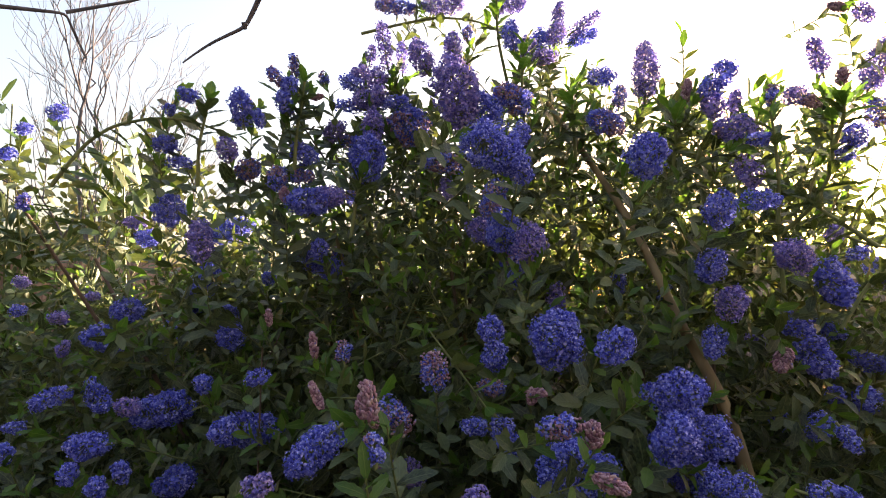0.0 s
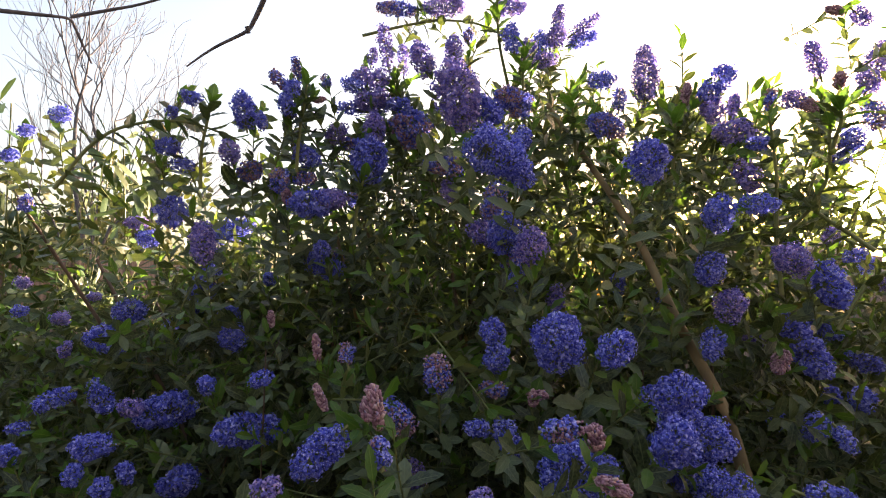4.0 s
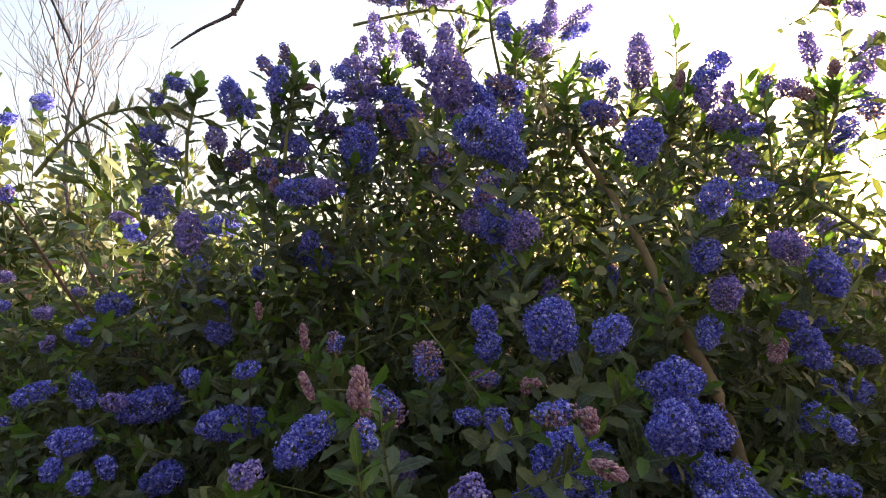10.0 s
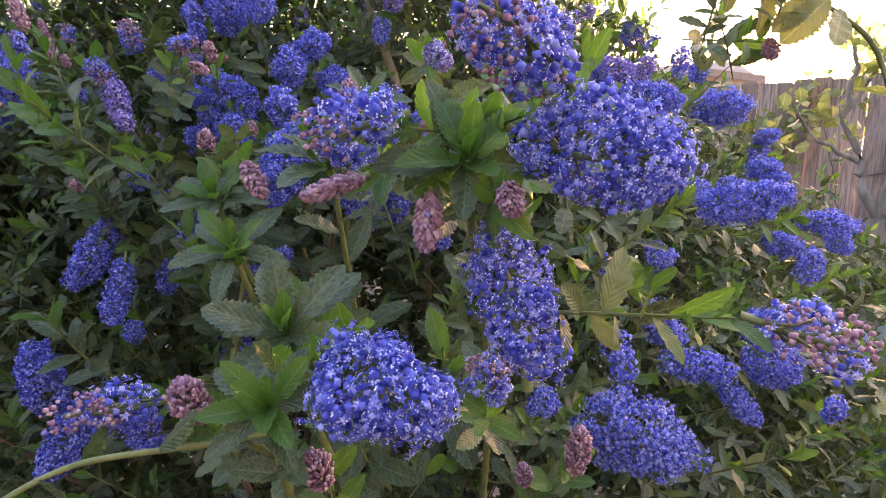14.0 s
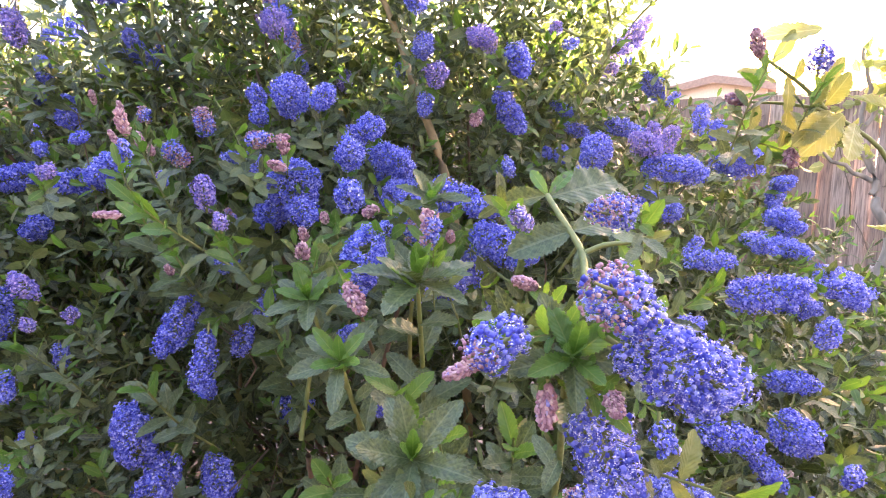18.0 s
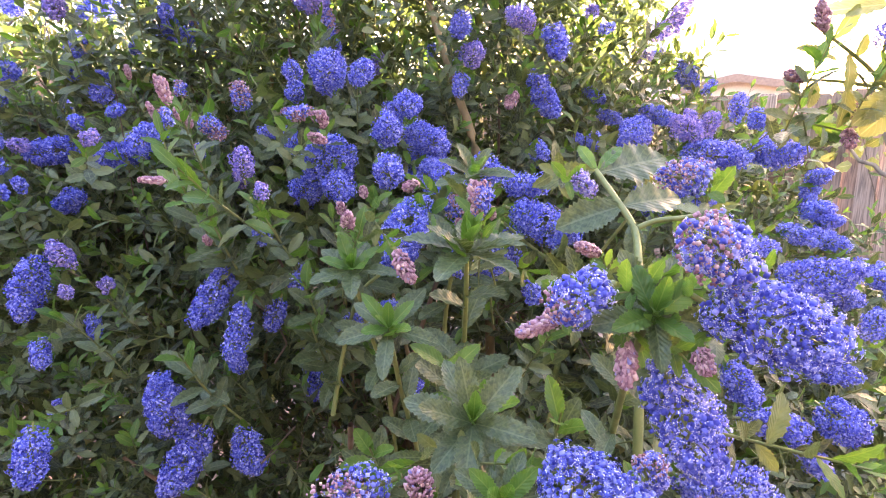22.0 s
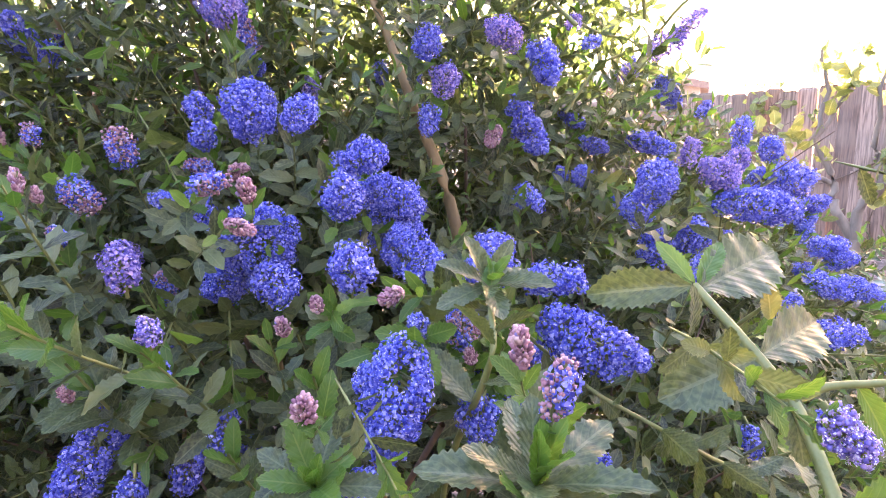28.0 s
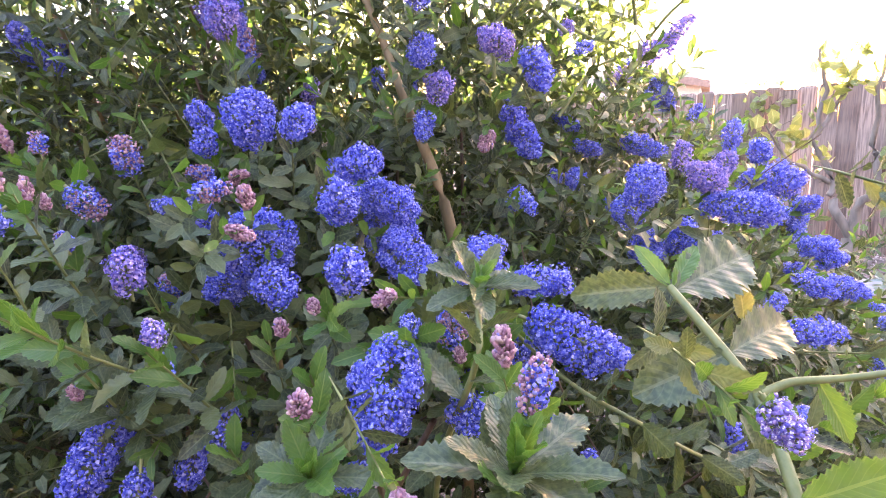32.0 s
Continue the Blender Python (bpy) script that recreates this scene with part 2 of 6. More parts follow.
def leaf_shape(rows, cols, length, width, curl, fold, teeth=0.0):
    """One blunt-tipped leaf along +y from the origin, upper side +z."""
    t = np.array([0.0, 0.3, 0.74, 1.0]) if rows == 3 else np.array([0.0, 0.2, 0.5, 0.84, 1.0]) if rows == 4 else np.linspace(0, 1, rows + 1)
    half = 0.5 * width * np.power(np.sin(np.pi * np.power(np.clip(t, 0.001, 0.999), 1.12)), 0.6)
    half[0], half[-1] = 0.07 * width, (0.13 if rows < 5 else 0.05) * width
    s = np.linspace(-1, 1, cols)
    jag = 1 + teeth * np.where(np.arange(rows + 1) % 2 == 0, 1, -1)
    jag[0] = jag[-1] = 1
    x = half[:, None] * s[None, :] * np.where(np.abs(s)[None, :] > 0.99, jag[:, None], 1)
    y = np.repeat((t * length)[:, None], cols, 1)
    z = fold * np.abs(x) - curl * length * (t ** 2)[:, None] + np.zeros_like(x)
    if teeth:
        y = y + np.where(np.abs(s)[None, :] > 0.99, 0.25 * teeth * length * (jag[:, None] - 1), 0)
        z = z + 0.035 * width * np.sin(t * 26)[:, None] * (np.abs(s)[None, :])
    v = np.stack([x, y, z], 2).reshape(-1, 3)
    uv = np.stack([np.repeat((s * 0.5 + 0.5)[None, :], rows + 1, 0), np.repeat(t[:, None], cols, 1)], 2).reshape(-1, 2)
    i = np.arange(rows)[:, None] * cols + np.arange(cols - 1)[None, :]
    q = np.stack([i, i + 1, i + cols + 1, i + cols], 2).reshape(-1, 4)
    return v, q, uv


def tube(path, radii, sides):
    path = np.array(path, float)
    n = len(path)
    tan = np.gradient(path, axis=0)
    v, uv = [], []
    for k in range(n):
        r = frame_to(tan[k])
        a = np.linspace(0, 2 * np.pi, sides, endpoint=False)
        v.append(path[k] + radii[k] * (np.cos(a)[:, None] * r[:, 0] + np.sin(a)[:, None] * r[:, 1]))
        uv.append(np.stack([a / 6.283, np.full(sides, k / n)], 1))
    i = np.arange(n - 1)[:, None] * sides
    j = np.arange(sides)[None, :]
    k = (np.arange(sides)[None, :] + 1) % sides
    q = np.stack([i + j, i + k, i + sides + k, i + sides + j], 2).reshape(-1, 4)
    return np.concatenate(v), q, np.concatenate(uv)


def bend(p0, p1, sag, n, rng, wob=0.0):
    """A bowed line from p0 to p1."""
    p0, p1, sag = np.array(p0, float), np.array(p1, float), np.array(sag, float)
    t = np.linspace(0, 1, n)[:, None]
    p = p0 * (1 - t) + p1 * t + sag * (4 * t * (1 - t))
    if wob:
        p[1:-1] += rng.normal(0, wob, (n - 2, 3))
    return p


def moved(v, rot, place, size=1.0):
    return (v * size) @ rot.T + np.array(place)


def frames_to(axes, spins):
    """frame_to for many axes at once."""
    a = axes / np.linalg.norm(axes, axis=1)[:, None]
    ref = np.where(np.abs(a[:, 2:]) < 0.95, np.array([[0, 0, 1.0]]), np.array([[0, 1.0, 0]]))
    x = np.cross(ref, a)
    x /= np.linalg.norm(x, axis=1)[:, None]
    y = np.cross(a, x)
    c, s = np.cos(spins)[:, None], np.sin(spins)[:, None]
    return np.stack([x * c + y * s, y * c - x * s, a], 2)


def scatter(soup, shape, rots, places, sizes, slot):
    """Adds a copy of the shape (places, faces, uvs) for every rotation, place and size."""
    v, q, uv = shape
    n = len(places)
    if not n:
        return
    all_v = np.einsum("nij,vj->nvi", rots, v) * np.broadcast_to(np.asarray(sizes, float), n)[:, None, None] + np.reshape(places, (n, 1, 3))
    all_q = q[None] + (np.arange(n) * len(v))[:, None, None]
    m = np.tile(slot, n).astype(np.int32) if not np.isscalar(slot) else slot
    soup.add(all_v.reshape(-1, 3), all_q.reshape(-1, 4), np.tile(uv, (n, 1)), m)


def thing(name, label, category, place=(0, 0, 0), group="", kind=""):
    e = new(name)
    e.location = place
    e.empty_display_size = 0.1
    return tagged(e, label, category, group, kind)


def part(name, mesh, parent, label="", matrix=None):
    ob = new(name, mesh)
    ob.parent = parent
    if matrix is not None:
        ob.matrix_basis = matrix
    return tagged(ob, label) if label else ob


def mat4(rot, place, size=1.0):
    m = Matrix([list(r) for r in (rot * size)]).to_4x4()
    m.translation = Vector(place)
    return m


# ---- shoots, leaves and flower clusters ----
def shoot(soup, rng, length, count, leaf, rows, cols, sides, teeth=0.0, spread=1.0, tip=0.3, bare=0.0, slim=0.41):
    """A leafy shoot along +z: slots 0 leaf, 1 young leaf, 2 stem."""
    bow = rng.normal(0, 0.06 * length, 2)
    t = np.linspace(0, 1, 4 if sides < 5 else 6)
    path = np.stack([bow[0] * t * t, bow[1] * t * t, t * length], 1)
    v, q, uv = tube(path, np.where(t == 0, 0.0004, 0.0012 - 0.0007 * t) * (length / 0.1) ** 0.4, sides)
    soup.add(v, q, uv, 2)
    spin = rng.uniform(0, 6.28)
    for k in range(count):
        f = bare + (1 - bare) * (k + 0.6) / count
        spin += 2.4 + rng.normal(0, 0.25)
        size = leaf * rng.uniform(0.75, 1.2) * (1.0 if f < 0.7 else 1.15 - 0.75 * (f - 0.5))
        lift = (1.15 - 0.75 * f ** 2) * spread + rng.normal(0, 0.15)
        out = np.array([math.sin(lift) * math.cos(spin), math.sin(lift) * math.sin(spin), math.cos(lift)])
        ref = np.array([0, 0, 1.0])
        x = np.cross(out, ref)
        x /= np.linalg.norm(x) + 1e-9
        z = np.cross(x, out)
        roll = rng.normal(0, 0.3)
        x, z = x * math.cos(roll) + z * math.sin(roll), z * math.cos(roll) - x * math.sin(roll)
        rot = np.stack([x, out, z], 1)
        lv, lq, luv = leaf_shape(rows, cols, size, size * slim * rng.uniform(0.85, 1.15), rng.uniform(0.0, 0.32), rng.uniform(0.05, 0.4), teeth)
        at = np.array([np.interp(f, t, path[:, 0]), np.interp(f, t, path[:, 1]), f * length])
        soup.add(moved(lv, rot, at), lq, luv, 1 if f > 1 - tip else 0)


BOX_V = np.array([[-1, -1, -1], [1, -1, -1], [1, 1, -1], [-1, 1, -1], [-1, -1, 1], [1, -1, 1], [1, 1, 1], [-1, 1, 1]], float)
BOX_Q = np.array([[0, 3, 2, 1], [4, 5, 6, 7], [0, 1, 5, 4], [1, 2, 6, 5], [2, 3, 7, 6], [3, 0, 4, 7]])
STAR_V = [[0, 0, 0]]
for _k in range(5):
    _a = _k * 1.2566
    STAR_V += [[0.5 * math.cos(_a - 0.5), 0.5 * math.sin(_a - 0.5), 0.38], [1.0 * math.cos(_a), 1.0 * math.sin(_a), 0.1], [0.5 * math.cos(_a + 0.5), 0.5 * math.sin(_a + 0.5), 0.38]]
STAR_V = np.array(STAR_V)
STAR_Q = np.array([[0, 1 + 3 * k, 2 + 3 * k, 3 + 3 * k] for k in range(5)])
PETALS_V = np.array([[0, 0, 0]] + [[math.cos(a) * (1 - 0.25 * (k % 2)), math.sin(a) * (1 - 0.25 * (k % 2)), 0.15 + 0.2 * (k % 2)] for k, a in enumerate(np.arange(6) * math.pi / 3)])
PETALS_Q = np.array([[0, 1, 2, 3], [0, 3, 4, 5], [0, 5, 6, 1]])
FLAP_V = np.array([[-1, -0.75, 0.3], [0, -0.6, 0], [0, 0.6, 0], [-1, 0.75, 0.35], [1, -0.7, 0.35], [1, 0.8, 0.25]])
FLAP_Q = np.array([[0, 1, 2, 3], [1, 4, 5, 2]])
ZUV = np.zeros((64, 2))
SCALE_V = BOX_V * np.where(BOX_V[:, 2:] > 0, np.array([[0.6, 0.6, 1.7]]), np.array([[0.95, 1.0, 1.2]]))
FLORETS = {0: (STAR_V, STAR_Q, ZUV[:16]), 1: (PETALS_V, PETALS_Q, ZUV[:7]), 2: (FLAP_V, FLAP_Q, ZUV[:6])}
BOX = (BOX_V, BOX_Q, ZUV[:8])
ANTHER = (np.array([[-1, 0, 0], [0, -1, 0.4], [1, 0, 0], [0, 1, 0.4]], float), np.array([[0, 1, 2, 3]]), ZUV[:4])


def panicle(kind, length, aspect, tier, rng):
    """A flower cluster along +z from the origin: slots 0 petals, 1 anthers, 2 buds, 3 stem. Tier 0 is the finest."""
    s = Soup()
    edge = min(0.0055, 0.16 * length)
    rad = max(0.22 * length / aspect, length / aspect / 2 - edge)
    lobe, phase = rng.uniform(0.05, 0.2), rng.uniform(0, 6.28)
    path = bend((0, 0, -0.1 * length), (0, 0, 0.9 * length), (rng.normal(0, 0.04 * length), rng.normal(0, 0.04 * length), 0), 5, rng)
    v, q, uv = tube(path, np.linspace(0.0014, 0.0006, 5), 5)
    s.add(v, q, uv, 3)
    if kind == "p":
        n = int((420 if tier == 0 else 210) * (length / 0.03))
        f = (np.arange(n) + 0.5) / n
        a = np.arange(n) * 2.39996
        r = rad * rng.uniform(0.55, 1.12, n) * np.sqrt(np.maximum(0.02, 1 - (2 * f - 1) ** 2)) ** 0.9
        out = np.stack([np.cos(a), np.sin(a), 0.5 + 1.5 * f], 1) + rng.normal(0, 0.2, (n, 3))
        scatter(s, (SCALE_V, BOX_Q, ZUV[:8]), frames_to(out, a), np.stack([r * np.cos(a), r * np.sin(a), f * length * 0.95], 1), (0.00062 if tier == 0 else 0.00085) * rng.uniform(0.55, 1.45, n), 2)
        return s
    n = max(10, int(2 * math.pi * rad * length / 0.00008))
    f = (np.arange(n) + 0.5) / n
    a = np.arange(n) * 2.39996 + rng.normal(0, 0.3, n)
    prof = np.sqrt(np.maximum(0.03, 1 - np.abs(2 * f - 0.95) ** 2.4))
    r = rad * prof * rng.uniform(0.62, 1.05, n) * (1 + lobe * np.cos(2 * a + phase + 2 * f))
    c = np.stack([r * np.cos(a), r * np.sin(a), edge + (length - 2 * edge) * f + rng.normal(0, 0.04 * length, n)], 1)
    axis = np.stack([np.cos(a), np.sin(a), 0.9 * (2 * f - 0.7)], 1)
    axis /= np.linalg.norm(axis, axis=1)[:, None]
    ur = np.minimum(rng.uniform(0.004, 0.0068, n), 0.17 * length)
    budding = (rng.random(n) < 0.2 + 0.5 * f) if kind == "m" else np.zeros(n, bool)
    for k in range(n):
        s.add(*tube(bend((0, 0, c[k, 2] - 0.006), c[k], (0, 0, 0), 2, rng), [0.0005, 0.0005], 3), 3)
    # florets spread evenly over the outer side of each umbel
    count = (30, 28, 20)[tier]
    h = 1 - 1.35 * (np.arange(count) + 0.5) / count
    w = np.sqrt(np.maximum(0.0, 1 - h * h))
    ball = np.stack([w * np.cos(2.39996 * np.arange(count)), w * np.sin(2.39996 * np.arange(count)), h], 1)
    d = np.einsum("nij,kj->nki", frames_to(axis, rng.uniform(0, 6.28, n)), ball) + rng.normal(0, 0.18, (n, count, 3))
    d /= np.linalg.norm(d, axis=2)[:, :, None]
    at = (c[:, None] + d * (ur[:, None] * rng.uniform(0.72, 1.25, (n, count)))[:, :, None]).reshape(-1, 3)
    d = d.reshape(-1, 3)
    total = n * count
    rot = frames_to(d, rng.uniform(0, 6.28, total))
    pick = rng.random(total)
    bud = np.repeat(budding, count) & (pick < 0.75)
    shut = ~bud & (pick < (0.24 if kind == "b" else 0.36))
    wide = ~bud & ~shut
    scatter(s, BOX, rot[bud], at[bud], np.minimum(rng.uniform(0.0003, 0.00065, bud.sum()), 0.02 * length) * (1.0, 1.3, 1.6)[tier], 2)
    scatter(s, BOX, rot[shut], at[shut], np.minimum(rng.uniform(0.0005, 0.0009, shut.sum()), 0.03 * length), 0)
    size = np.minimum(rng.uniform(0.0011, 0.0018, wide.sum()), 0.065 * length) * (1.0, 0.95, 1.1)[tier]
    scatter(s, FLORETS[tier], rot[wide], at[wide], size, 0)
    for i in range((3, 1, 1)[tier]):
        off = np.stack([rng.uniform(-0.55, 0.55, len(size)), rng.uniform(-0.55, 0.55, len(size)), rng.uniform(0.5, 0.9, len(size))], 1) * size[:, None]
        keep = rng.random(len(size)) < (1.0, 0.9, 0.6)[tier]
        scatter(s, ANTHER, rot[wide][keep], (at[wide] + np.einsum("nij,nj->ni", rot[wide], off))[keep], (0.00032, 0.00038, 0.00045)[tier], 1)
    return s


PANICLES = {}


def panicle_mesh(kind, length, width, tier, pick):
    size = min((0.018, 0.026, 0.036, 0.05, 0.07), key=lambda x: abs(math.log(x / length)))
    aspect = min((1.05, 1.4, 1.85, 2.5), key=lambda x: abs(math.log(x * width / length)))
    key = (kind, size, aspect, tier, pick)
    if key not in PANICLES:
        rng = np.random.default_rng(len(PANICLES) * 7 + 3)
        petals = {"b": BLUE, "v": VIOLET, "m": BLUE, "p": BUD}[kind]
        PANICLES[key] = panicle(kind, size, aspect, tier, rng).mesh("blossom", [petals, STAMEN, BUD, STEM])
    return PANICLES[key], length / size


RNG = np.random.default_rng(11)
COLLARS, FINE_COLLARS, SPRIGS, TWIGLETS, DEEP = [], [], [], [], []
for k in range(8):
    s = Soup()
    shoot(s, RNG, 0.11, 15, 0.025, 8, 3, 4, 0.12, 1.0, 0.25, 0.1, 0.39)
    COLLARS.append(s.mesh("leafy_stem", [LEAF, YOUNG, STEM]))
    s = Soup()
    shoot(s, RNG, 0.11, 14, 0.027, 16, 5, 6, 0.11, 1.0, 0.35, 0.15, 0.4)
    FINE_COLLARS.append(s.mesh("leafy_stem", [LEAF, YOUNG, STEM]))
    s = Soup()
    shoot(s, RNG, 0.1, 17, 0.026, 10, 3, 4, 0.13, 1.0, 0.25, 0.0, 0.38)
    SPRIGS.append(s)
    s = Soup()
    shoot(s, RNG, 0.1, 14, 0.023, 4, 3, 3, 0.08, 1.05, 0.2, 0.0, 0.37)
    TWIGLETS.append(s.packed())
    s = Soup()
    shoot(s, RNG, 0.11, 10, 0.028, 3, 3, 3, 0.0, 1.05, 0.1, 0.0, 0.4)
    DEEP.append(s.packed())
SPRIG_MESHES = [s.mesh("leafy_shoot", [LEAF, YOUNG, STEM]) for s in SPRIGS]

shrub = thing("flowering_shrub", "large evergreen shrub covered in blue flower clusters", "shrub")
BLOOMS = []


def bloom(kind, x, y, z, length, width, ax, ay, az):
    """A flower cluster centred at (x, y, z) that points along the axis, on a leafy stem."""
    axis = np.array([ax, ay, az])
    centre = np.array([x, y, z])
    fine = y < 0.32
    me, size = panicle_mesh(kind, length, width, 0 if y < 0.1 else 1 if y < 0.55 else 2, len(BLOOMS) % 2)
    base = centre - axis * length * 0.5
    i = len(BLOOMS)
    label = {"b": "", "v": "paler violet flower cluster", "m": "half-opened cluster with pink buds", "p": "closed dusty-pink bud cluster"}[kind]
    ob = part("blossom", me, shrub, label, mat4(frame_to(axis, i * 1.7), base, size))
    BLOOMS.append((centre, axis, length))
    # the stem runs back into the shrub, away from the tip
    rng = np.random.default_rng(1000 + i)
    back = -0.55 * axis + np.array([0.0, 0.62, -0.42]) + rng.normal(0, 0.15, 3)
    back /= np.linalg.norm(back)
    stem = FINE_COLLARS[i % 8] if fine else COLLARS[i % 8]
    f = rng.uniform(0.85, 1.25) * (1.0 if y > 0.16 else 0.6)
    root = base + back * 0.112 * f
    m = mat4(frame_to(-back, i * 0.9), root, f)
    part("leafy_stem", stem, ob, "", (mat4(frame_to(axis, i * 1.7), base, size)).inverted() @ m)


bloom("b", 0.096, 0.469, 1.480, 0.055, 0.054, -0.00, -0.79, 0.62)
bloom("b", 0.136, 0.438, 1.475, 0.035, 0.034, 0.35, -0.78, 0.52)
bloom("b", 0.046, 0.527, 1.486, 0.029, 0.029, -0.00, -0.61, 0.79)
bloom("b", 0.048, 0.524, 1.461, 0.030, 0.025, -0.00, -0.61, 0.79)
bloom("m", -0.010, 0.481, 1.452, 0.038, 0.025, -0.09, -0.31, 0.95)
bloom("b", -0.098, 0.416, 1.400, 0.048, 0.039, -0.66, -0.44, -0.61)
bloom("b", -0.216, 0.607, 1.378, 0.074, 0.040, -0.96, -0.28, -0.03)
bloom("b", -0.360, 0.712, 1.381, 0.074, 0.050, -0.92, -0.34, -0.20)
bloom("b", 0.050, 0.463, 1.400, 0.035, 0.027, 0.48, -0.19, -0.86)
bloom("b", 0.025, 0.459, 1.409, 0.025, 0.019, -0.90, -0.32, 0.29)
bloom("m", -0.043, 0.479, 1.413, 0.039, 0.026, 0.73, -0.22, -0.65)
bloom("b", 0.184, 0.442, 1.438, 0.049, 0.031, 0.80, -0.55, 0.23)
bloom("b", 0.164, 0.400, 1.410, 0.049, 0.036, -0.00, -0.72, 0.70)
bloom("b", 0.215, 0.475, 1.401, 0.066, 0.048, 0.66, -0.68, -0.33)
bloom("b", 0.164, 0.334, 1.369, 0.038, 0.039, -0.06, -0.55, 0.83)
bloom("b", 0.217, 0.517, 1.368, 0.062, 0.053, 0.49, -0.64, -0.59)
bloom("b", 0.224, 0.434, 1.352, 0.063, 0.046, 0.49, -0.64, -0.59)
bloom("b", 0.097, 0.424, 1.376, 0.067, 0.062, -0.18, -0.45, 0.88)
bloom("b", 0.068, 0.438, 1.341, 0.044, 0.038, -0.75, -0.46, -0.47)
bloom("b", 0.110, 0.389, 1.349, 0.037, 0.032, 0.22, -0.63, -0.74)
bloom("b", 0.175, 0.235, 1.319, 0.063, 0.042, -0.31, -0.50, -0.81)
bloom("b", 0.164, 0.256, 1.324, 0.021, 0.017, -0.71, -0.34, -0.61)
bloom("p", 0.171, 0.135, 1.317, 0.026, 0.019, 0.41, -0.50, -0.76)
bloom("m", 0.225, 0.145, 1.360, 0.026, 0.015, 0.19, -0.05, 0.98)
bloom("b", 0.256, 0.318, 1.367, 0.042, 0.037, -0.09, -0.45, 0.89)
bloom("b", 0.307, 0.269, 1.324, 0.074, 0.044, 0.73, -0.63, -0.29)
bloom("b", 0.298, 0.306, 1.356, 0.050, 0.024, 0.82, -0.58, 0.05)
bloom("b", 0.259, 0.283, 1.287, 0.036, 0.031, 0.03, -0.49, -0.87)
bloom("b", 0.227, 0.250, 1.293, 0.028, 0.026, -0.29, -0.41, -0.86)
bloom("m", 0.224, 0.276, 1.340, 0.026, 0.023, -0.06, -0.33, 0.94)
bloom("b", 0.197, 0.281, 1.341, 0.018, 0.016, -0.04, -0.26, 0.96)
bloom("b", 0.293, -0.050, 1.336, 0.047, 0.031, 0.72, -0.66, -0.22)
bloom("m", 0.269, -0.050, 1.363, 0.037, 0.026, -0.81, -0.25, 0.53)
bloom("m", 0.228, -0.031, 1.342, 0.030, 0.021, -0.92, -0.31, -0.23)
bloom("p", 0.221, -0.008, 1.324, 0.021, 0.012, -0.95, -0.14, -0.28)
bloom("b", 0.278, -0.027, 1.288, 0.054, 0.029, 0.16, -0.56, -0.81)
bloom("p", 0.249, -0.031, 1.315, 0.018, 0.012, -0.14, -0.37, -0.92)
bloom("p", 0.269, -0.048, 1.323, 0.011, 0.011, 0.06, -0.68, -0.73)
bloom("p", 0.265, 0.055, 1.343, 0.016, 0.012, -0.92, -0.08, 0.38)
bloom("b", 0.233, -0.046, 1.271, 0.049, 0.034, 0.67, -0.74, 0.01)
bloom("m", 0.273, -0.013, 1.256, 0.020, 0.017, -0.04, -0.33, 0.94)
bloom("b", 0.327, 0.084, 1.192, 0.024, 0.018, 0.43, -0.27, 0.86)
bloom("b", 0.380, 0.075, 1.172, 0.065, 0.041, 0.75, -0.66, -0.08)
bloom("p", 0.324, 0.027, 1.198, 0.026, 0.018, 0.07, -0.11, 0.99)
bloom("p", 0.210, 0.001, 1.218, 0.017, 0.016, -0.18, -0.16, 0.97)
bloom("p", 0.307, 0.053, 1.170, 0.014, 0.013, -0.18, -0.16, 0.97)
bloom("p", 0.171, -0.010, 1.255, 0.018, 0.016, -0.19, -0.24, 0.95)
bloom("m", 0.143, 0.000, 1.250, 0.036, 0.021, -0.97, -0.24, -0.00)
bloom("b", -0.027, 0.373, 1.233, 0.077, 0.036, -0.51, -0.30, -0.81)
bloom("b", 0.005, 0.337, 1.202, 0.067, 0.030, -0.14, -0.37, -0.92)
bloom("b", 0.059, 0.527, 1.094, 0.114, 0.042, 0.03, -0.39, -0.92)
bloom("b", -0.067, 0.355, 1.050, 0.088, 0.049, -0.47, -0.31, -0.83)
bloom("b", -0.083, 0.360, 1.114, 0.074, 0.052, -0.09, -0.18, 0.98)
bloom("b", -0.003, 0.375, 1.046, 0.057, 0.044, 0.41, -0.50, -0.76)
bloom("b", 0.087, 0.452, 1.092, 0.032, 0.031, -0.02, -0.27, 0.96)
bloom("b", -0.018, 0.417, 1.137, 0.026, 0.027, -0.02, -0.27, 0.96)
bloom("b", 0.186, 0.334, 1.137, 0.024, 0.024, -0.02, -0.27, 0.96)
bloom("b", -0.159, 0.259, 1.121, 0.052, 0.033, 0.10, -0.48, -0.87)
bloom("b", -0.249, 0.434, 1.232, 0.077, 0.040, -0.07, -0.46, -0.88)
bloom("b", -0.212, 0.378, 1.173, 0.036, 0.029, 0.26, -0.49, -0.83)
bloom("v", -0.199, 0.415, 1.274, 0.041, 0.028, -0.48, -0.06, 0.87)
bloom("b", -0.215, 0.494, 1.164, 0.035, 0.028, 0.26, -0.49, -0.83)
bloom("b", -0.240, 0.444, 1.077, 0.025, 0.023, -0.02, -0.27, 0.96)
bloom("v", -0.171, 0.365, 1.245, 0.019, 0.018, -0.02, -0.27, 0.96)
bloom("v", -0.160, 0.427, 1.236, 0.021, 0.020, -0.02, -0.27, 0.96)
